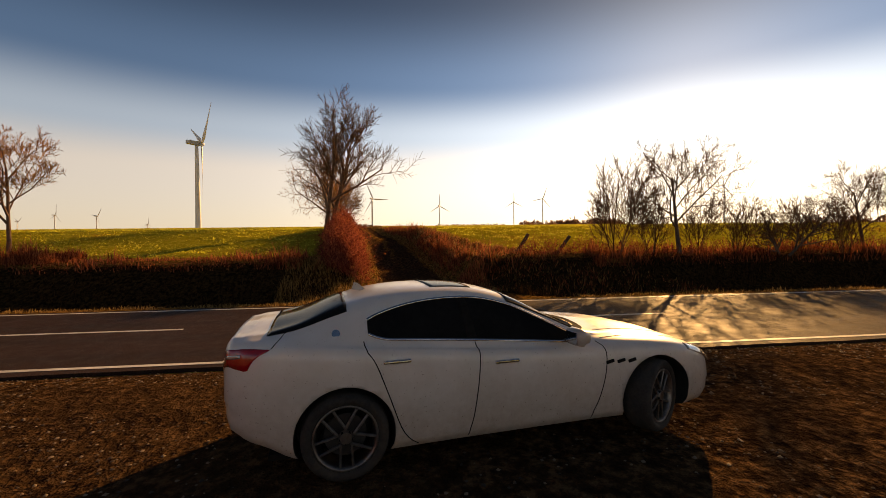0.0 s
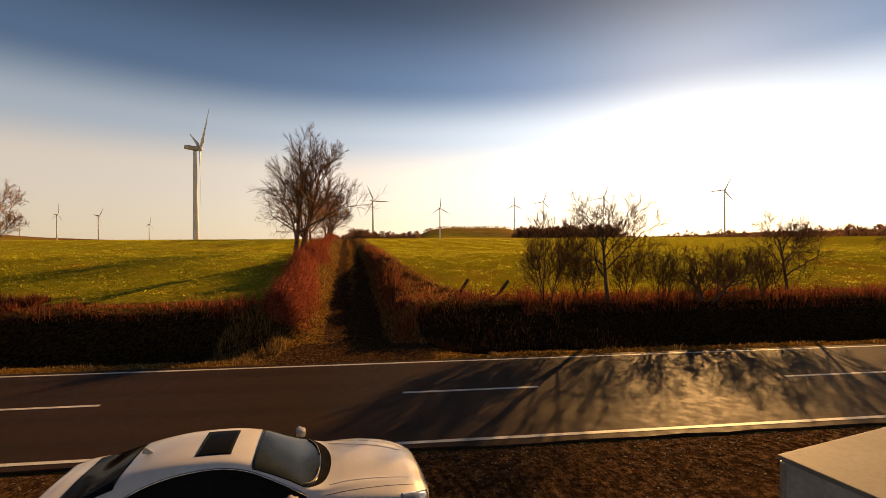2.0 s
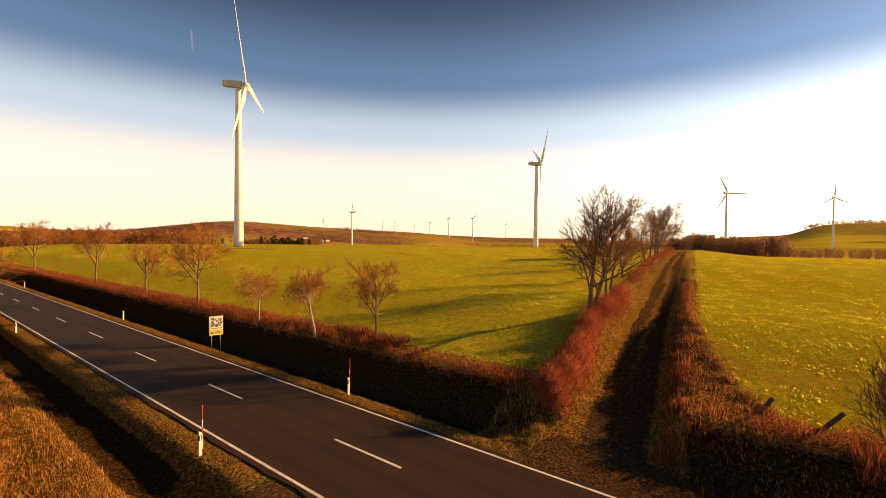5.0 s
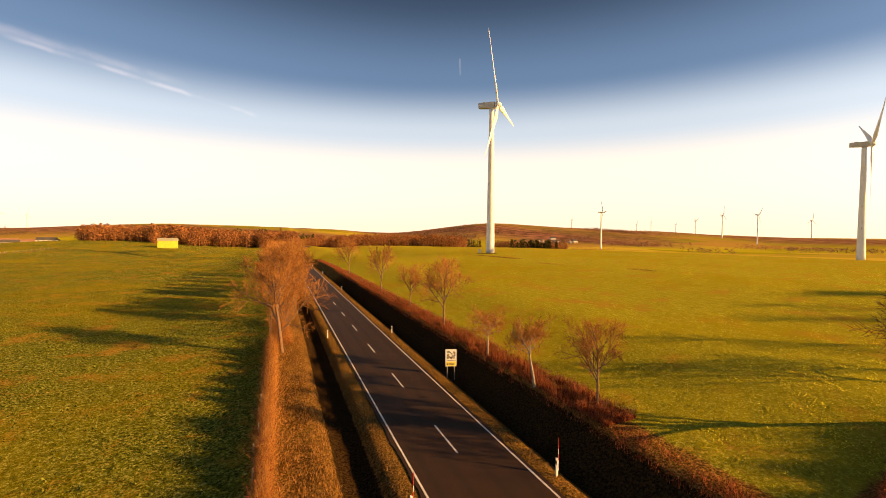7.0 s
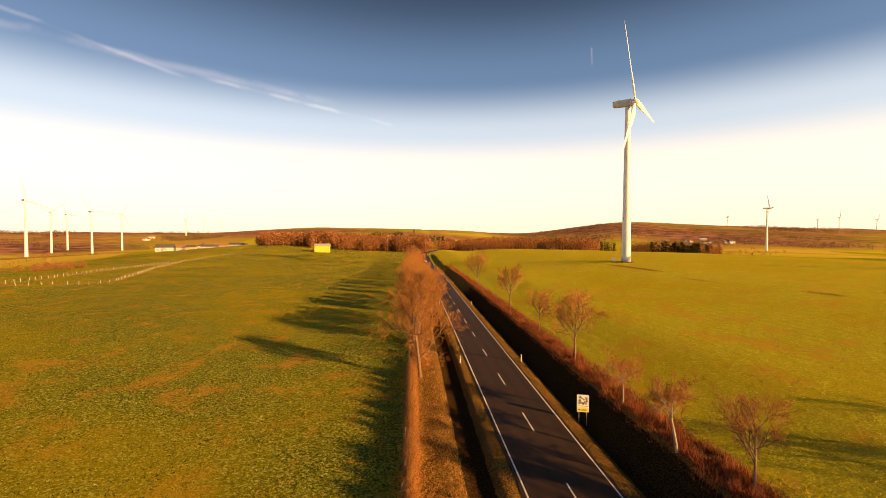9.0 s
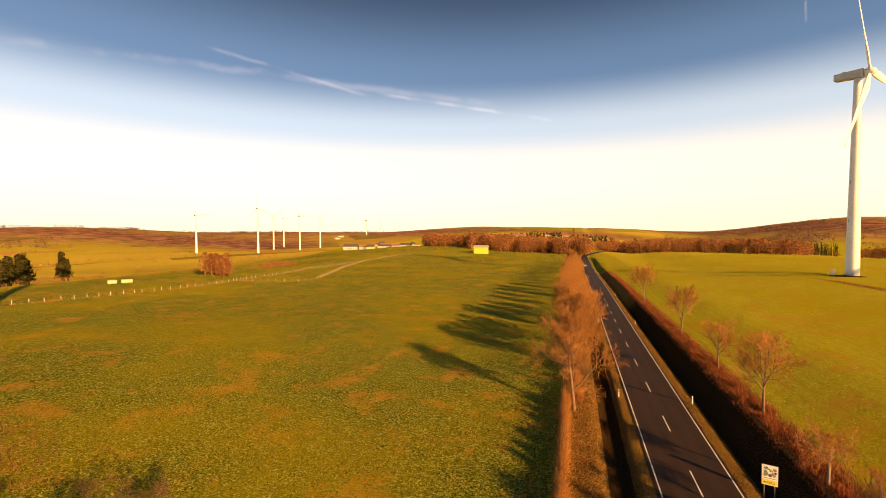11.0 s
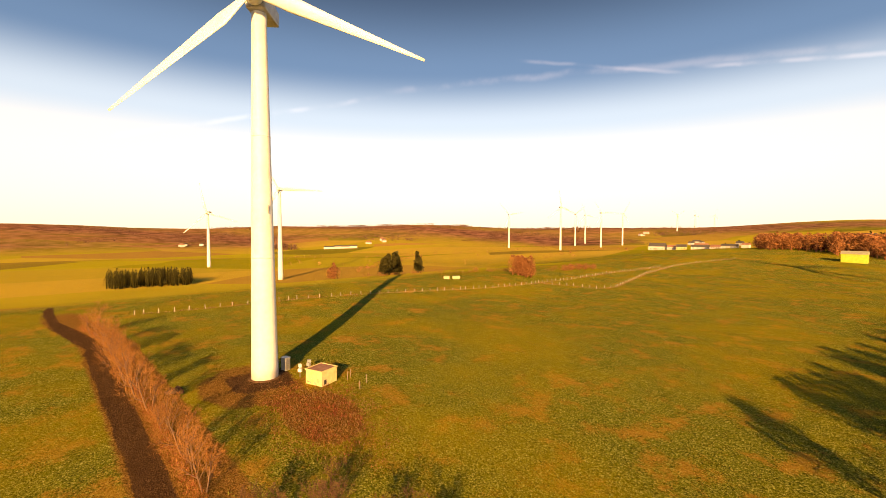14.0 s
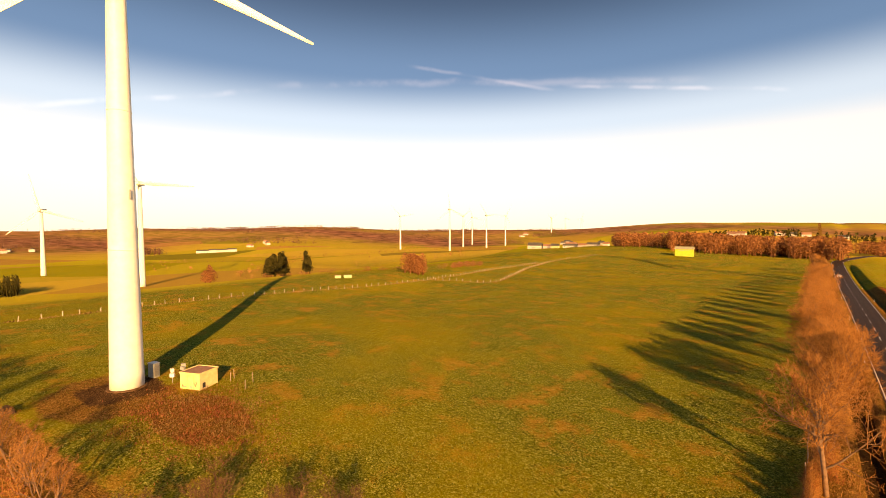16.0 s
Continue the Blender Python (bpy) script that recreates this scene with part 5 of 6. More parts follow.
def patch(name, xs, vs, lift, both=False, thick=0.012, mat=None):
    """A slightly raised pane over the skin: xs and vs are equal-shaped grids. both: joined with its mirror image at the middle line."""
    p = car_skin(xs, vs)
    n = skin_normal(xs, vs)
    tops, lows = p + n * lift, p + n * (lift - thick)
    if both:
        flip = np.array([1, -1, 1])
        tops, lows = (np.concatenate([t, (t * flip)[:, -2::-1]], 1) for t in (tops, lows))
    r, q = tops.shape[:2]
    V = np.concatenate([tops.reshape(-1, 3), lows.reshape(-1, 3)])
    g = lambda i, j: i * q + j
    F = []
    for i in range(r - 1):
        for j in range(q - 1):
            F.append((g(i, j), g(i + 1, j), g(i + 1, j + 1), g(i, j + 1)))
            F.append(tuple(k + r * q for k in (g(i, j), g(i, j + 1), g(i + 1, j + 1), g(i + 1, j))))
    rim = [g(i, 0) for i in range(r)] + [g(r - 1, j) for j in range(1, q)] + [g(i, q - 1) for i in range(r - 2, -1, -1)] + [g(0, j) for j in range(q - 2, 0, -1)]
    for a, b2 in zip(rim, rim[1:] + rim[:1]):
        F.append((b2, a, a + r * q, b2 + r * q))
    me = mesh_of(name, V, F, [mat])
    bm = bmesh.new()
    bm.from_mesh(me)
    bmesh.ops.recalc_face_normals(bm, faces=bm.faces[:])
    bm.to_mesh(me)
    bm.free()
    for po in me.polygons:
        po.use_smooth = po.index < 2 * (r - 1) * (q - 1)
    return me


def grid(x0, x1, v0, v1, nx2, nv):
    """Param grid whose v limits may be functions of u in 0..1 along x."""
    u = np.linspace(0, 1, nx2)
    lo = v0(u) if callable(v0) else np.full(nx2, v0)
    hi = v1(u) if callable(v1) else np.full(nx2, v1)
    s = np.linspace(0, 1, nv)
    xx = (x0 + (x1 - x0) * u)[:, None] + 0 * s[None, :]
    return xx, lo[:, None] + (hi - lo)[:, None] * s[None, :]


def strip(name, xs, vs, width, lift, mat, mirror):
    """A thin band that follows a line on the skin."""
    xs, vs = np.asarray(xs, float), np.asarray(vs, float)
    p, n = car_skin(xs, vs), skin_normal(xs, vs)
    t = np.gradient(p, axis=0)
    t /= np.linalg.norm(t, axis=1, keepdims=True)
    s = np.cross(t, n) * width / 2
    rows = np.stack([p - s - n * 0.006, p - s + n * lift, p + s + n * lift, p + s - n * 0.006], 1)
    if mirror:
        rows = rows * np.array([1, -1, 1])
    V = rows.reshape(-1, 3)
    F = [(4 * i + k, 4 * i + k + 1, 4 * i + k + 5, 4 * i + k + 4) for i in range(len(xs) - 1) for k in range(3)]
    return mesh_of(name, V, F, [mat], True)


def both_sides(name, build, parent, label=""):
    me = build
    part(name, me, None, parent, label)
    o = part(name, me.copy(), None, parent, label)
    o.data.transform(Matrix.Diagonal((1, -1, 1, 1)))
    o.data.flip_normals()


def wheel(car, x, side, steer):
    """Tyre with a ten-spoke rim; side -1 is the car's right."""
    n = 40
    prof = [(0.255, 0.105), (0.285, 0.128), (0.322, 0.13), (0.346, 0.105), (0.352, 0.05), (0.352, -0.05), (0.346, -0.105), (0.322, -0.13), (0.285, -0.128), (0.255, -0.105)]
    v = [(r * math.cos(2 * math.pi * k / n), yy, r * math.sin(2 * math.pi * k / n)) for k in range(n) for r, yy in prof]
    m2 = len(prof)
    f = [(k * m2 + i, k * m2 + i + 1, ((k + 1) % n) * m2 + i + 1, ((k + 1) % n) * m2 + i) for k in range(n) for i in range(m2 - 1)]
    w2 = part("wheel", mesh_of("wheel", v, f, [M["tyre"]], True), None, car, "black tyre on a ten-spoke alloy", pose(x, side * 0.835, 0.352, 0, 0, steer) @ Matrix.Diagonal((1, -side, 1, 1)) @ pose(0, 0, 0, 0, 0, 0))
    prof = [(0.262, -0.11), (0.262, -0.118), (0.245, -0.118), (0.235, -0.08), (0.23, 0.1), (0.262, 0.11)]
    v = [(r * math.cos(2 * math.pi * k / n), yy, r * math.sin(2 * math.pi * k / n)) for k in range(n) for r, yy in prof]
    m2 = len(prof)
    f = [(k * m2 + i, k * m2 + (i + 1) % m2, ((k + 1) % n) * m2 + (i + 1) % m2, ((k + 1) % n) * m2 + i) for k in range(n) for i in range(m2)]
    part("rim", mesh_of("rim", v, f, [M["alloy"]], True), None, w2, "dirty alloy rim ring")
    part("brake_disc", rod(0.17, 0.17, 0.03, 28, (0, 0, 0), Matrix.Rotation(radians(90), 3, "X")), M["black_plastic"], w2)
    part("hub_cap", rod(0.06, 0.045, 0.03, 16, (0, -0.085, 0), Matrix.Rotation(radians(90), 3, "X")), M["alloy"], w2)
    for k in range(5):
        for da in (-0.14, 0.14):
            a = 2 * math.pi * k / 5 + 0.3
            bm = bmesh.new()
            bmesh.ops.create_cube(bm, size=1, matrix=Matrix.Rotation(a, 4, "Y") @ Matrix.Translation((0.145, -0.088, 0.33 * da)) @ Matrix.Rotation(-da * 0.45, 4, "Y") @ Matrix.Diagonal((0.2, 0.03, 0.021, 1)))
            bmesh.ops.bevel(bm, geom=bm.edges[:], offset=0.006, segments=1, affect="EDGES")
            part("spoke", bm, M["alloy"], w2)
    for k in range(5):
        a = 2 * math.pi * (k + 0.5) / 5 + 0.3
        part("wheel_bolt", rod(0.012, 0.012, 0.02, 8, (0.045 * math.cos(a), -0.09, 0.045 * math.sin(a)), Matrix.Rotation(radians(90), 3, "X")), M["seam"], w2)
    return w2


def build_car():
    car = thing("saloon_car", "white luxury saloon with mud-splashed flanks parked on gravel", "car", pose(-5.95, -0.92, 0.1, 0, 0, -80.5))
    # body shell, closed, with the wheel arches cut out
    xs = np.unique(np.concatenate([np.linspace(-2.45, -2.2, 8), np.linspace(-2.2, 2.2, 75), np.linspace(2.2, 2.40, 9)]))
    vs = np.linspace(0, 11, 67)
    gx2, gv = np.meshgrid(xs, vs, indexing="ij")
    half = car_skin(gx2, gv)
    full = np.concatenate([half, (half * np.array([1, -1, 1]))[:, -2:0:-1]], 1)
    r, q = full.shape[:2]
    F = [(i * q + j, i * q + (j + 1) % q, (i + 1) * q + (j + 1) % q, (i + 1) * q + j) for i in range(r - 1) for j in range(q)]
    F += [tuple(range(q))[::-1], tuple(range((r - 1) * q, r * q))]
    shell = new("shell", mesh_of("shell", full.reshape(-1, 3), F, [M["paint"], M["black_plastic"]], True))
    bm = bmesh.new()
    bm.from_mesh(shell.data)
    bmesh.ops.recalc_face_normals(bm, faces=bm.faces[:])
    bm.to_mesh(shell.data)
    bm.free()
    cutters = []
    for ax in (-1.5, 1.5):
        for sd in (-1, 1):
            c2 = rod(0.40, 0.40, 0.62, 48, (ax, sd * 0.90 + 0.31, 0.36), Matrix.Rotation(radians(90), 3, "X"))
            me = bpy.data.meshes.new("cut")
            c2.to_mesh(me)
            c2.free()
            me.materials.append(M["black_plastic"])
            ob = new("cut", me)
            cutters.append(ob)
            mod = shell.modifiers.new("cut", "BOOLEAN")
            mod.operation, mod.object, mod.solver = "DIFFERENCE", ob, "EXACT"
            mod.material_mode = "TRANSFER"
    dg = bpy.context.evaluated_depsgraph_get()
    body_me = bpy.data.meshes.new_from_object(shell.evaluated_get(dg))
    for ob in cutters + [shell]:
        bpy.data.objects.remove(ob)
    part("body", body_me, None, car, "white painted body with dried mud")
    # side windows: one long teardrop of dark glass a side
    up = lambda u: 7.16 + 1.72 * np.clip(np.sin(np.pi * np.clip(u * 0.93 + 0.05, 0, 1)), 0, 1) ** 0.42
    lowv = lambda u: 7.16 + 0.24 * np.clip((0.10 - u) / 0.10, 0, 1) ** 2
    both_sides("side_window", patch("side_window", *grid(-1.30, 0.72, lowv, up, 44, 14), 0.006, mat=M["glass"]), car, "dark tinted side glass")
    uu = np.linspace(0, 1, 60)
    ox, ov = -1.30 + 2.02 * uu, up(uu)
    both_sides("window_trim", strip("window_trim", np.concatenate([ox, ox[::-1]]), np.concatenate([ov, lowv(uu)[::-1]]), 0.02, 0.012, M["chrome"], False), car, "bright window surround")
    both_sides("door_pillar", strip("door_pillar", np.full(12, -0.38) - 0.05 * np.linspace(0, 1, 12), np.linspace(7.2, 8.75, 12), 0.09, 0.010, M["seam"], False), car, "black centre pillar")
    # screens and sunroof
    # the screen's foot bows forward between the wings, with the black scuttle as a crescent before it
    su, ss = np.meshgrid(np.linspace(0, 1, 20), np.linspace(0, 1, 18), indexing="ij")
    foot = 0.66 + 0.25 * np.sin(0.5 * np.pi * ss) ** 0.8
    part("windscreen", patch("windscreen", foot + (0.04 - foot) * su, 9.1 + 1.9 * ss, 0.005, True, mat=M["screen"]), None, car, "sloping windscreen with a faint green tint")
    part("scuttle", patch("scuttle", foot - 0.015 + (0.035 + 0.10 * np.sin(0.5 * np.pi * ss)) * su, 8.95 + 2.05 * ss, 0.009, True, mat=M["seam"]), None, car, "black scuttle below the windscreen")
    both_sides("screen_seal", strip("screen_seal", np.linspace(0.05, 0.68, 16), np.full(16, 9.08), 0.022, 0.009, M["seam"], False), car, "black rubber seal of the windscreen")
    for flip in (False, True):
        k = np.linspace(0.12, 0.8, 14)
        part("wiper", strip("wiper", 0.62 + 0.25 * np.sin(0.5 * np.pi * k) ** 0.8, 9.1 + 1.9 * k, 0.02, 0.022, M["black_plastic"], flip), None, car)
    part("rear_window", patch("rear_window", *grid(-2.10, -1.46, lambda u: 8.2 + 0.6 * u, 11.0, 20, 20), 0.005, True, mat=M["glass"]), None, car, "dark sloping rear window")
    part("sunroof", patch("sunroof", *grid(-0.66, -0.24, 10.15, 11.0, 10, 10), 0.005, True, mat=M["glass"]), None, car, "dark glass sunroof panel")
    # seams, handles, vents
    zline = np.linspace(7.1, 1.9, 22)
    for x0, bow in ((-1.02, -0.18), (-0.36, 0.05), (0.87, 0.10)):
        k = np.linspace(0, 1, 22)
        if x0 < -1:
            sx = -1.34 + 0.06 * np.sin(k * 1.6) + 0.55 * np.clip(k - 0.25, 0, 1) ** 1.3
        else:
            sx = x0 + bow * np.sin(np.pi * np.clip(k * 1.15, 0, 1)) - 0.10 * k
        both_sides("door_seam", strip("door_seam", sx, zline, 0.009, 0.0015, M["seam"], False), car)
    both_sides("boot_seam", strip("boot_seam", np.linspace(-2.05, -1.95, 6), np.linspace(6.2, 8.6, 6), 0.007, 0.0015, M["seam"], False), car)
    both_sides("bonnet_seam", strip("bonnet_seam", np.linspace(0.95, 2.15, 24), np.linspace(7.6, 8.3, 24), 0.008, 0.0015, M["seam"], False), car)
    both_sides("bonnet_crease", strip("bonnet_crease", np.linspace(1.0, 2.1, 20), np.linspace(9.4, 9.7, 20), 0.02, 0.004, M["paint"], False), car)
    for hx in (-1.08, -0.10):
        p, n = car_skin(np.array([hx]), np.array([5.1]))[0], skin_normal(np.array([hx]), np.array([5.1]))[0]
        for sd in (1, -1):
            bm = box(0.23, 0.035, 0.032, (0, 0, -0.016), 0.012)
            part("door_handle", bm, M["chrome"], car, "chrome door handle", pose(p[0], (p[1] - 0.014) * sd, p[2], -8 * sd, 0, 0))
    for k in range(3):
        xx = 0.96 + 0.12 * k
        p = car_skin(np.array([xx]), np.array([4.75]))[0]
        for sd in (1, -1):
            part("side_vent", box(0.085, 0.02, 0.03, (0, 0, -0.015), 0.008), M["seam"], car, "small dark wing vent", pose(p[0], (p[1] - 0.002) * sd, p[2] + 0.01, 0, -12, 0))
    p = car_skin(np.array([-1.56]), np.array([7.5]))[0]
    for sd in (1, -1):
        part("badge", rod(0.035, 0.033, 0.01, 20, (0, 0, 0), Matrix.Rotation(radians(90), 3, "X")), M["chrome"], car, "small round badge", pose(p[0], p[1] * sd + (0.003 if sd < 0 else 0.0), p[2], 22 * -sd, 0, 0))
    # lamps
    both_sides("tail_lamp", patch("tail_lamp", *grid(-2.43, -2.06, lambda u: 4.75 + np.where(u < 0.55, 0.25 * (0.55 - u) / 0.55, 1.3 * (u - 0.55) / 0.45), lambda u: 6.25 - 0.15 * u, 17, 8), 0.008, mat=M["red_glass"]), car, "deep red wrap-round tail lamp")
    both_sides("tail_lamp_lens", patch("tail_lamp_lens", *grid(-2.39, -2.27, lambda u: 5.3 + 0 * u, lambda u: 5.6 + 0 * u, 6, 4), 0.011, mat=M["lamp_glass"]), car, "pale reversing lens")
    both_sides("head_lamp", patch("head_lamp", *grid(1.92, 2.33, lambda u: 6.0 - 0.5 * u, lambda u: 7.0 + 0.5 * u, 14, 8), 0.007, mat=M["lamp_glass"]), car, "swept-back clear headlamp")
    part("grille", box(0.08, 0.8, 0.3, (2.37, 0, 0.3), 0.03), M["black_plastic"], car, "dark oval grille")
    for k in range(9):
        part("grille_bar", box(0.03, 0.012, 0.26, (2.405, -0.32 + 0.08 * k, 0.32), 0.004), M["chrome"], car)
    part("rear_valance", box(0.16, 1.0, 0.12, (-2.26, 0, 0.36), 0.03), M["black_plastic"], car)
    for sd in (1, -1):
        part("exhaust", rod(0.045, 0.045, 0.14, 14, (-2.26, sd * 0.5, 0.37), Matrix.Rotation(radians(-90), 3, "Y")), M["chrome"], car, "chrome tailpipe")
        # mirrors
        bm = box(0.15, 0.24, 0.16, (0, 0, -0.08), 0.055)
        for v in bm.verts:
            if v.co.x > 0.02:
                v.co.y *= 0.78
                v.co.z *= 0.74
        mir = part("door_mirror", bm, M["paint"], car, "white door mirror", pose(0.56, sd * 1.03, 1.03), True)
        part("mirror_foot", box(0.05, 0.2, 0.035, (0, 0, -0.09), 0.012), M["black_plastic"], mir, "", pose(0, -sd * 0.11, 0))
        part("mirror_glass", box(0.008, 0.17, 0.1, (-0.076, 0, -0.05), 0.003), M["chrome"], mir)
    fin = mesh_of("roof_fin", [(-0.1, -0.02, 0), (0.08, -0.012, 0), (0.08, 0.012, 0), (-0.1, 0.02, 0), (-0.09, -0.004, 0.075), (-0.05, -0.004, 0.07), (-0.05, 0.004, 0.07), (-0.09, 0.004, 0.075)], [(0, 1, 5, 4), (1, 2, 6, 5), (2, 3, 7, 6), (3, 0, 4, 7), (4, 5, 6, 7)], [M["paint"]])
    part("roof_fin", fin, None, car, "white shark-fin aerial", pose(-1.28, 0, 1.415, 0, 12, 0))
    part("underside", box(4.2, 1.5, 0.05, (0, 0, 0.16), 0.01), M["seam"], car)
    for ax, st in ((-1.5, 0), (1.5, 26)):
        for sd in (-1, 1):
            wheel(car, ax, sd, st if ax > 0 else 0)
    return car


saloon = build_car()


def box_trailer():
    """Closed box trailer standing on the gravel behind the car."""
    t = thing("box_trailer", "closed grey box trailer with a flat matt roof standing on gravel", "trailer", pose(-8.65, -8.42, 0.1, 0, 0, -76.4))
    part("body", box(2.96, 1.56, 1.46, (0, 0, 0.5), 0.02), M["cloth"], t, "grey panelled body")
    part("roof", box(3.02, 1.62, 0.05, (0, 0, 1.955), 0.012), M["trailer_roof"], t, "flat matt grey roof")
    for sx in (-1, 1):
        for sy in (-1, 1):
            part("corner_trim", box(0.05, 0.05, 1.44, (sx * 1.47, sy * 0.77, 0.505), 0.012), M["steel"], t)
    for sy in (-1, 1):
        w2 = part("wheel", rod(0.3, 0.3, 0.18, 28, (0, 0.09, 0), Matrix.Rotation(radians(90), 3, "X")), M["tyre"], t, "black tyre", pose(0, sy * 0.9, 0.3))
        part("rim", rod(0.19, 0.19, 0.2, 20, (0, 0.1, 0), Matrix.Rotation(radians(90), 3, "X")), M["steel"], w2)
        arch = [(0.36 * math.cos(a), sy * 0.78 + d, 0.3 + 0.36 * math.sin(a)) for a in np.linspace(0.1, math.pi - 0.1, 14) for d in (0.0, sy * 0.24)]
        guard = mesh_of("mudguard", arch, [(2 * k, 2 * k + 1, 2 * k + 3, 2 * k + 2) for k in range(13)], [M["black_plastic"]], True)
        part("mudguard", guard, None, t).modifiers.new("thickness", "SOLIDIFY").thickness = 0.012
        part("tail_lamp", box(0.04, 0.2, 0.1, (1.49, sy * 0.62, 0.52), 0.012), M["red_glass"], t)
    part("chassis", box(2.8, 0.9, 0.12, (0, 0, 0.36), 0.02), M["steel"], t)
    part("drawbar", box(1.2, 0.09, 0.09, (-2.0, 0, 0.38), 0.015), M["steel"], t)
    part("jockey_wheel", rod(0.1, 0.1, 0.07, 16, (-2.4, 0.035, 0.1), Matrix.Rotation(radians(90), 3, "X")), M["tyre"], t)
    part("jockey_leg", rod(0.025, 0.025, 0.5, 10, (-2.4, 0.09, 0.1)), M["steel"], t)
    return t


box_trailer()
far_car = copy_thing(saloon, pose(-1.6, 310, ground_at(0, 310) + 0.03, 0, 0, -90))
tagged(far_car, "white car far along the straight road", "car")
# ---- grass, hedges, gravel ----
RNG = np.random.default_rng(4)


def blades(name, label, x, y, h, width, material, lean=0.35, category="grass", lift=-0.02):
    """Upright slips of grass as one body: two faces folded along the midrib each."""
    n = len(x)
    z = land(x, y) + lift
    a = RNG.random(n) * 2 * np.pi
    d = np.stack([np.cos(a), np.sin(a), np.zeros(n)], 1)
    s = np.stack([-np.sin(a), np.cos(a), np.zeros(n)], 1)
    base = np.stack([x, y, z], 1)
    h, width = np.broadcast_to(h, (n,)), np.broadcast_to(width, (n,))
    h = h * np.clip(0.75 + 0.55 * np.sin(x * 2.7 + 1.7 * np.sin(y * 1.3)) * np.sin(y * 2.2 + 1.4 * np.sin(x * 1.1)) + RNG.normal(0, 0.12, n), 0.2, 1.4)
    tip = base + d * (lean * h * RNG.random(n))[:, None] + np.array([0, 0, 1]) * h[:, None]
    V = np.stack([base - s * width[:, None] / 2, base + d * width[:, None] * 0.35, base + s * width[:, None] / 2, tip], 1).reshape(-1, 3)
    k = 4 * np.arange(n)[:, None]
    L = np.concatenate([k + np.array([0, 1, 3]), k + np.array([1, 2, 3])], 1).ravel()
    return tagged(new(name, raw_mesh(name, V, L, np.full(2 * n, 3), material)), label, category, kind="stuff")


def spread(n, x0, x1, y0, y1, keep=None, clump=0.0):
    """Random places in a field, thinned to clumps."""
    x, y = RNG.uniform(x0, x1, n), RNG.uniform(y0, y1, n)
    ok = np.ones(n, bool)
    if clump:
        g = np.sin(x * 2.1 + 1.3 * np.sin(y * 0.8)) * np.sin(y * 1.7 + np.sin(x * 1.1)) + 0.6 * np.sin(x * 0.5 - y * 0.37)
        ok &= g + RNG.normal(0, 0.5, n) > clump - 0.6
    if keep is not None:
        ok &= keep(x, y)
    return x[ok], y[ok]


def off_track(x, y):
    return np.abs(y - track_y(x)) > 1.7 + 1.6 * (x < 7)


def join(*pairs):
    return np.concatenate([p[0] for p in pairs]), np.concatenate([p[1] for p in pairs])


def nearer(n, y0, y1, x0, x1, power=2.0, keep=None):
    """Places strewn more thickly towards y0."""
    y = y0 + (y1 - y0) * RNG.random(n) ** power
    x = RNG.uniform(x0, x1, n)
    ok = keep(x, y) if keep else np.ones(n, bool)
    return x[ok], y[ok]


bx, by = join(nearer(50000, 14.5, 240, 8.9, 11.4, 1.8, off_track), nearer(1500, -4, -60, 9.0, 11.0, 1.3, off_track))
clumpy = 0.55 + 0.6 * np.clip(np.sin(by * 0.8 + np.sin(by * 0.31) * 2) * np.sin(bx * 2.3 + by * 0.45) + 0.35, 0, 1)
blades("bank_grass", "tall russet withered grass along the bank", bx, by, RNG.uniform(0.25, 0.95, len(bx)) * clumpy, RNG.uniform(0.02, 0.05, len(bx)), M["russet_grass"], 0.7)
bx, by = nearer(13000, 15, 140, 9.8, 12.0, 1.6, off_track)
blades("bank_grass", "pale withered grass between bank and crop", bx, by, RNG.uniform(0.2, 0.55, len(bx)), RNG.uniform(0.02, 0.05, len(bx)), M["dry_grass"], 0.6)
bx, by = join(nearer(15000, 4, 150, 8.0, 10.0, 1.5, off_track), nearer(9000, -9, -60, 7.8, 9.8, 1.4))
blades("crest_grass", "uneven russet grass and dead stalks along the top of the bank", bx, by, RNG.uniform(0.12, 0.7, len(bx)) * (0.75 + 0.45 * np.sin(by * 1.3 + 2 * np.sin(by * 0.41))), RNG.uniform(0.02, 0.05, len(bx)), M["russet_grass"], 0.8)
# darkened blades carry on the painted shade of slope and bank
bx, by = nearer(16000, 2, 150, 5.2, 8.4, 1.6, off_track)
blades("ditch_grass", "withered grass on the ditch slope, shade put into its dull colour", bx, by, RNG.uniform(0.06, 0.24, len(bx)), RNG.uniform(0.02, 0.045, len(bx)), M["ditch_grass"], 0.9)
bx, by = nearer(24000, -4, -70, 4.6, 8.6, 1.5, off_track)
blades("ditch_grass", "withered grass on the shaded bank, shade put into its dull colour", bx, by, RNG.uniform(0.1, 0.4, len(bx)), RNG.uniform(0.02, 0.045, len(bx)), M["ditch_grass"], 0.8)
bx, by = join(nearer(14000, 1, 160, 3.5, 4.7, 1.7, lambda x, y: y > 1.5), nearer(5000, -6.5, -60, 3.6, 4.6, 1.5), nearer(9000, 10.5, 160, -4.6, -3.5, 1.7))
blades("verge_grass", "short trampled grass at the road's edge", bx, by, RNG.uniform(0.04, 0.15, len(bx)), RNG.uniform(0.02, 0.05, len(bx)), M["dry_grass"], 0.9)
bx, by = nearer(48000, 10, 200, -10.2, -7.0, 1.7)
blades("strip_grass", "rough yellow-brown grass between ditch and hedge", bx, by, RNG.uniform(0.08, 0.32, len(bx)), RNG.uniform(0.02, 0.05, len(bx)), M["strip_grass"], 0.9)
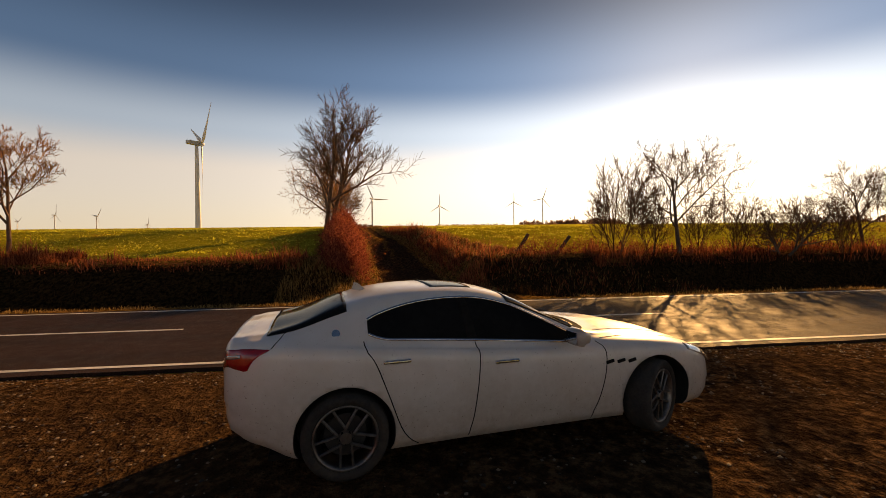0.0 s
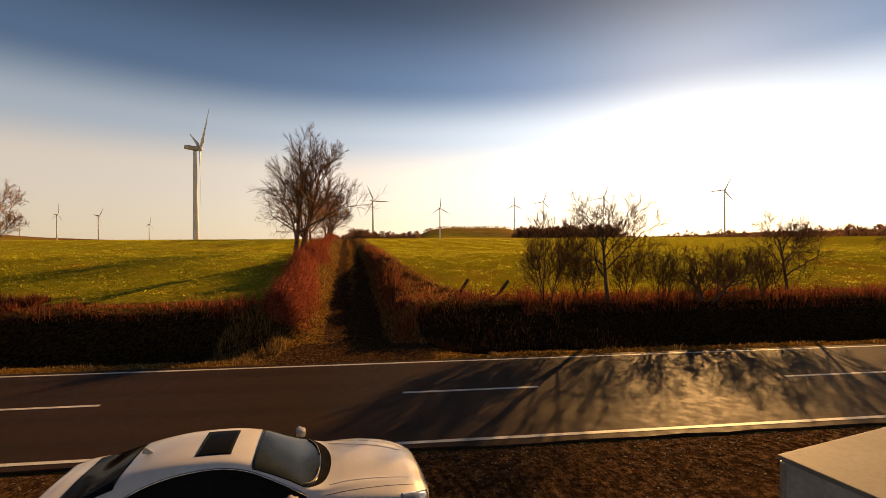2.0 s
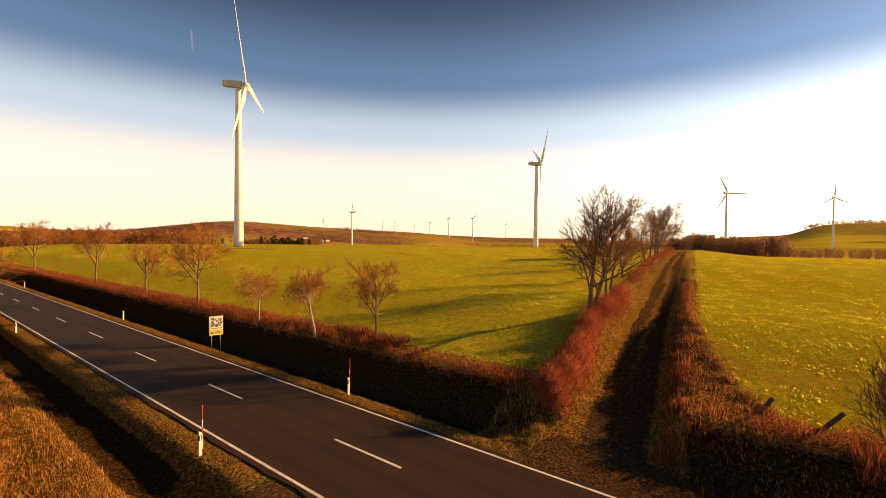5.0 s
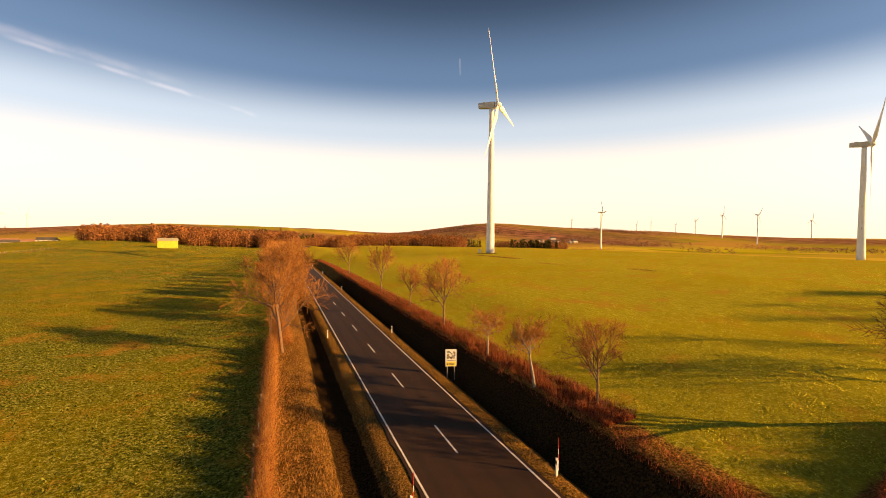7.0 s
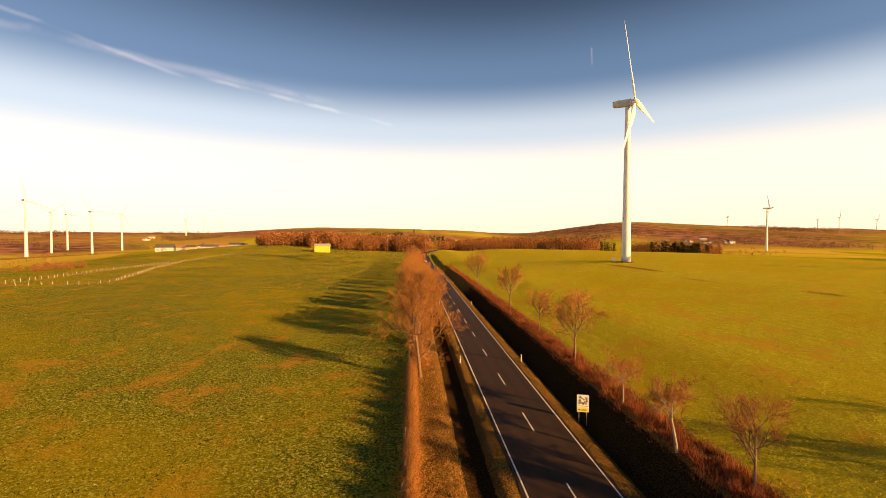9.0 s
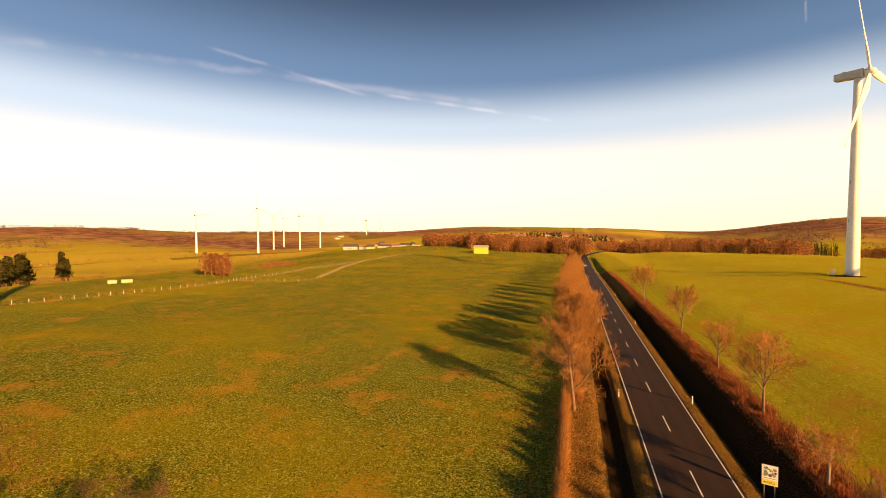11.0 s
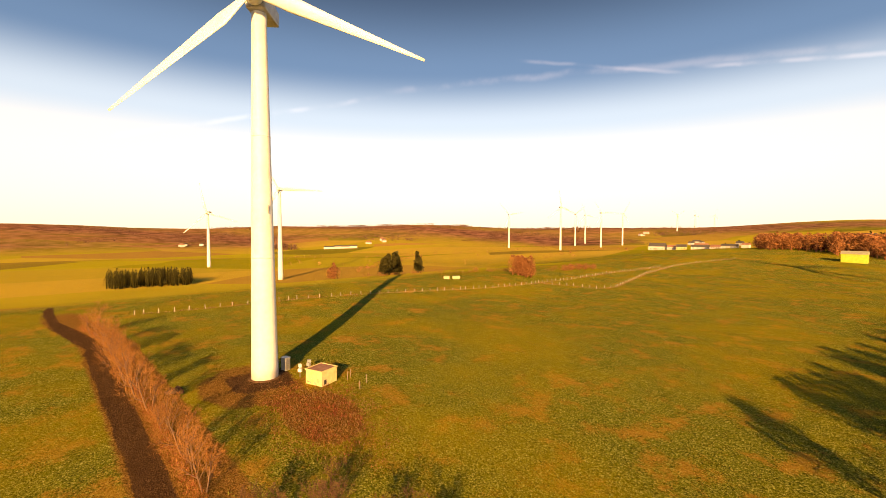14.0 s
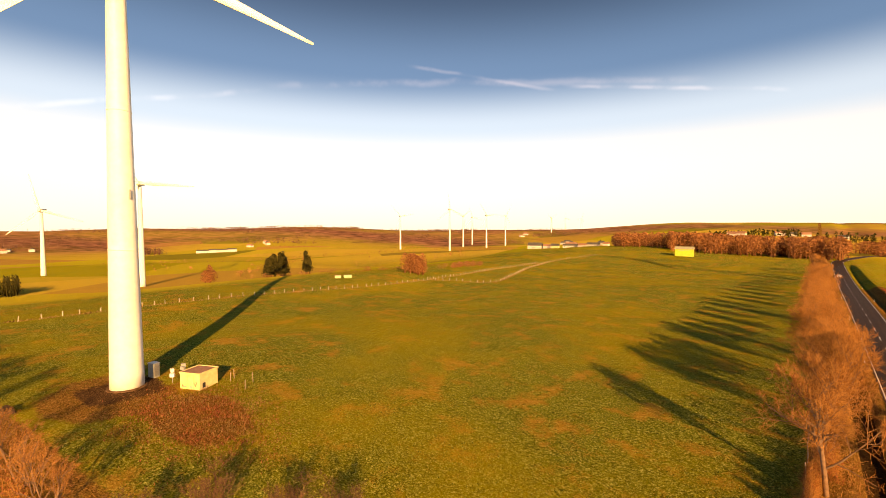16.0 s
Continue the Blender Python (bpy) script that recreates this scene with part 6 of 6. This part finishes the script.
bx, by = spread(56000, 6.0, 34.0, -15, 1.0, lambda x, y: (y < track_y(x) - 1.5) & (y > corner_y(x) + RNG.normal(0, 0.25, len(x))) & (RNG.random(len(x)) < 1.2 - x / 40))
half = RNG.random(len(bx)) < 0.48
for sel, mm, lb in ((half, M["russet_grass"], "rough russet grass on the rounded field corner"), (~half, M["dry_grass"], "rough straw-coloured grass on the rounded field corner")):
    blades("slope_grass", lb, bx[sel], by[sel], RNG.uniform(0.06, 0.34, sel.sum()), RNG.uniform(0.025, 0.06, sel.sum()), mm, 1.2)
bx = 8.0 + 34 * RNG.random(12000) ** 1.3
by = corner_y(bx) + RNG.normal(0.1, 0.22, len(bx))
blades("rim_grass", "bright straw-coloured grass along the edge of the crop", bx, by, RNG.uniform(0.06, 0.26, len(bx)), RNG.uniform(0.02, 0.05, len(bx)), M["strip_grass"], 1.1)
bx = 6.5 + 44 * RNG.random(9000) ** 1.4
by = track_y(bx) - 1.9 - np.abs(RNG.normal(0, 0.6, len(bx)))
blades("ledge_grass", "tall russet tufts overhanging the sunken track", bx, by, RNG.uniform(0.15, 0.75, len(bx)) * (0.7 + 0.5 * np.sin(bx * 1.9 + 2 * np.sin(bx * 0.7))), RNG.uniform(0.02, 0.05, len(bx)), M["russet_grass"], 0.8)
bx, by = spread(4000, 4.8, 8.6, 1.6, 4.6, lambda x, y: y - track_y(x) > 2.0)
blades("corner_grass", "pale tall grass tufts at the track's mouth", bx, by, RNG.uniform(0.12, 0.5, len(bx)), RNG.uniform(0.02, 0.05, len(bx)), M["dry_grass"], 0.8)
bx = RNG.uniform(8, 90, 26000) 
by = track_y(bx) + np.where(RNG.random(len(bx)) < 0.5, -1.0, 1.0) * RNG.uniform(1.4, 2.8, len(bx))
blades("track_grass", "withered grass along both sides of the track", bx, by, RNG.uniform(0.06, 0.3, len(bx)), RNG.uniform(0.02, 0.06, len(bx)), M["dry_grass"], 1.2)
bx, by = spread(70000, -80, -48, 0, 22, lambda x, y: np.hypot((x + 66) / 11.5, (y - 12) / 6.0) + 0.18 * np.sin(x * 0.9) * np.sin(y * 1.1) + RNG.normal(0, 0.4, len(x)) < 0.8)
pick = RNG.random(len(bx)) + 0.35 * np.sin(bx * 0.5 + np.sin(by * 0.7)) * np.sin(by * 0.6)
for sel, mm, lb in ((pick < 0.45, M["russet_grass"], "russet withered grass round the transformer hut"), (pick > 0.5, M["dry_grass"], "straw-coloured withered grass round the transformer hut")):
    blades("pad_grass", lb, bx[sel], by[sel], RNG.uniform(0.08, 0.4, sel.sum()), RNG.uniform(0.03, 0.08, sel.sum()), mm, 1.3)
bx, by = spread(60000, -75, -11.8, -2, 110, lambda x, y: (RNG.random(len(x)) < 1.3 * np.exp(-(np.hypot(x + 11, y + 7) - 12) / 45)) & (np.hypot(x + 70, y - 10) > 16), 0.1)
blades("crop_tufts", "low tufts of winter pasture in the west field", bx, by, RNG.uniform(0.06, 0.17, len(bx)), RNG.uniform(0.05, 0.1, len(bx)), M["green_grass"], 1.2)
bx, by = spread(150000, 11.0, 80, -60, 110, lambda x, y: (RNG.random(len(x)) < 1.3 * np.exp(-(np.hypot(x - 12, y) - 5) / 40)) & ((y > track_y(x) + 4.5) | (y < corner_y(x))), 0.1)
blades("crop_tufts", "low tufts of winter crop in the east field", bx, by, RNG.uniform(0.05, 0.13, len(bx)), RNG.uniform(0.04, 0.08, len(bx)), M["lit_crop"], 1.0)


for x0, x1, y0, y1, cx, cy, far, crowd, tuft_size, keep, mm, lb in ((-175, -11.8, -4, 260, -11, -7, 85.0, 420000, 1.0, lambda x, y: (np.hypot(x + 70, y - 10) > 18) & (np.abs(y - lane_y(x)) > 5), M["green_grass"], "coarse tufts of pasture all over the west field"), (9.4, 150, -70, 190, 10, 0, 75.0, 800000, 0.72, lambda x, y: ((y > track_y(x) + 5) & (x > 12.4)) | ((y < corner_y(x)) & (x > 11.0)), M["lit_crop"], "coarse tufts of winter crop over the east field")):
    bx, by = spread(crowd, x0, x1, y0, y1, lambda x, y: (RNG.random(len(x)) < 1.2 * np.exp(-np.hypot(x - cx, y - cy) / far)) & keep(x, y), 0.25)
    blades("pasture_tufts", lb, bx, by, RNG.uniform(0.06, 0.17, len(bx)) * tuft_size, RNG.uniform(0.09, 0.22, len(bx)) * tuft_size, mm, 1.6)
bx, by = [], []
for line in lines:
    for (xa, ya), (xb, yb) in zip(line, line[1:]):
        m = int(math.hypot(xb - xa, yb - ya) * 14)
        u = RNG.random(m)
        bx.append(xa + (xb - xa) * u + RNG.normal(0, 0.5, m))
        by.append(ya + (yb - ya) * u + RNG.normal(0, 0.5, m))
bx, by = np.concatenate(bx), np.concatenate(by)
blades("fence_grass", "uncut straw-coloured grass under the field fence", bx, by, RNG.uniform(0.2, 0.6, len(bx)), RNG.uniform(0.1, 0.25, len(bx)), M["dry_grass"], 0.8)


def brush(name, label, base, way, length, radius, material, category="hedge", leaf=None, leaf_size=0.05, leaf_n=0):
    """A tangle of thin tapering shoots, with withered leaves, as one hedge."""
    n = len(base)
    w2 = way / np.linalg.norm(way, axis=1, keepdims=True)
    u = np.cross(w2, np.array([0.3, 0.9, 0.2]))
    u /= np.linalg.norm(u, axis=1, keepdims=True)
    v = np.cross(w2, u)
    ring = [base + (u * math.cos(a) + v * math.sin(a)) * radius for a in (0, 2.09, 4.19)]
    tip = base + w2 * length[:, None]
    V = np.stack(ring + [tip], 1).reshape(-1, 3)
    k = 4 * np.arange(n)[:, None]
    L = np.concatenate([k + np.array(t) for t in ((0, 1, 3), (1, 2, 3), (2, 0, 3))], 1).ravel()
    h = thing(name, label, category)
    part("shoot_work", raw_mesh("shoot_work", V, L, np.full(3 * n, 3), material), None, h)["kind"] = "stuff"
    if leaf is not None:
        i = RNG.integers(0, n, leaf_n)
        c = base[i] + w2[i] * (length[i] * (0.2 + 0.8 * RNG.random(leaf_n)))[:, None] + RNG.normal(0, 0.03, (leaf_n, 3))
        d = RNG.normal(0, 1, (leaf_n, 3))
        d /= np.linalg.norm(d, axis=1, keepdims=True)
        e = np.cross(d, RNG.normal(0, 1, (leaf_n, 3)))
        e /= np.linalg.norm(e, axis=1, keepdims=True)
        f = np.cross(d, e)
        s = leaf_size * (0.6 + 0.8 * RNG.random((leaf_n, 1)))
        V = np.stack([c - e * s, c - f * s * 0.5 + d * s * 0.2, c + e * s, c + f * s * 0.5 + d * s * 0.2], 1).reshape(-1, 3)
        k = 4 * np.arange(leaf_n)[:, None]
        part("leaf_work", raw_mesh("leaf_work", V, np.concatenate([k + np.array([0, 1, 3]), k + np.array([1, 2, 3])], 1).ravel(), np.full(2 * leaf_n, 3), leaf), None, h)["kind"] = "stuff"
    return h


def hedge_line(name, label, n, centre, half, s0, s1, height, material, leaf, leaf_n, along="x", radius=0.008, upright=0.5, leaf_size=0.05, power=1.0):
    s = s0 + (s1 - s0) * RNG.random(n) ** power
    c = centre(s)
    o = RNG.normal(0, half * 0.55, n)
    x, y = (s, c + o) if along == "x" else (c + o, s)
    uneven = 0.74 + 0.26 * np.sin(s * 1.9 + 2 * np.sin(s * 0.63)) + 0.16 * np.sin(s * 6.1 + 3 * np.sin(s * 1.7)) + RNG.normal(0, 0.16, n) + 0.45 * (RNG.random(n) < 0.04)
    top = np.clip(height * uneven * (1 - 0.45 * (o / half) ** 2), 0.25, None)
    z0 = top * RNG.random(n) ** 1.3 * 0.75
    base = np.stack([x, y, land(x, y) + z0 - 0.05], 1)
    way = np.stack([RNG.normal(0, upright, n), RNG.normal(0, upright, n), np.abs(RNG.normal(0.9, 0.3, n))], 1)
    length = np.clip(top - z0, 0.18, None) * RNG.uniform(0.6, 1.15, n)
    return brush(name, label, base, way, length, radius, material, "hedge", leaf, leaf_size, leaf_n)


hedge_line("red_hedge", "dense reddish hedge along the dirt track", 17000, lambda s: track_y(s) + 3.2 + 0.35 * np.sin(s * 0.4), 0.85, 7.8, 33, 1.7, M["red_twig"], M["red_leaf"], 15000, power=1.3)
hedge_line("red_hedge", "further stretch of reddish hedge under the trees", 3200, lambda s: track_y(s) + 3.6, 1.0, 44, 150, 1.5, M["red_twig"], M["red_leaf"], 5000, radius=0.014, leaf_size=0.09)
hedge_line("trimmed_hedge", "narrow brown trimmed hedge beside the fence", 26000, lambda s: -10.75 + 0 * s, 0.42, 3, 47, 2.1, M["pale_twig"], M["red_leaf"], 7000, along="y", upright=0.35, radius=0.011)
hedge_line("tall_hedge", "tangled brown hedge under the western tree row", 16000, lambda s: -9.9 + 0.2 * np.sin(s * 0.3), 1.0, 46, 330, 2.6, M["pale_twig"], M["red_leaf"], 9000, along="y", radius=0.014, leaf_size=0.07, power=1.6)
hedge_line("bramble_thicket", "low dark bramble along the shaded bank", 8000, lambda s: 9.2 + 0.4 * np.sin(s * 0.5), 0.9, -60, -6, 0.9, M["red_twig"], M["red_leaf"], 7000, along="y", upright=0.7, leaf_size=0.045, power=1.0)
hedge_line("lane_hedge", "brown scrub along the farm lane", 7000, lambda s: lane_y(s) + 2.6, 0.9, -140, -40, 1.3, M["pale_twig"], M["red_leaf"], 4000, radius=0.012, leaf_size=0.08)

# gravel in the lay-by
n = 16000
px = -3.5 - 10 * RNG.random(n) ** 1.3
py = RNG.uniform(-24, 8, n)
s = RNG.uniform(0.008, 0.024, n)
c = np.stack([px, py, land(px, py) + s * 0.3], 1)
octa = np.array([(1, 0, 0), (0, 1, 0), (-1, 0, 0), (0, -1, 0), (0, 0, 0.7), (0, 0, -0.7)], float)
turn = RNG.random(n) * 6.28
rot = np.stack([np.stack([np.cos(turn), -np.sin(turn), 0 * turn], 1), np.stack([np.sin(turn), np.cos(turn), 0 * turn], 1), np.stack([0 * turn, 0 * turn, 1 + 0 * turn], 1)], 1)
V = c[:, None, :] + np.einsum("nij,kj->nki", rot, octa) * s[:, None, None] * RNG.uniform(0.7, 1.3, (n, 6, 1))
k = 6 * np.arange(n)[:, None]
L = np.concatenate([k + np.array(t) for t in ((0, 1, 4), (1, 2, 4), (2, 3, 4), (3, 0, 4))], 1).ravel()
M["pebble"] = plain("pebble", (0.05, 0.035, 0.024), (0.24, 0.18, 0.12), 3, 0.8, grain=40, bump=0, island=0.8)
tagged(new("gravel", raw_mesh("gravel", V.reshape(-1, 3), L, np.full(4 * n, 3), M["pebble"])), "loose brown gravel of the lay-by", "gravel", kind="stuff")
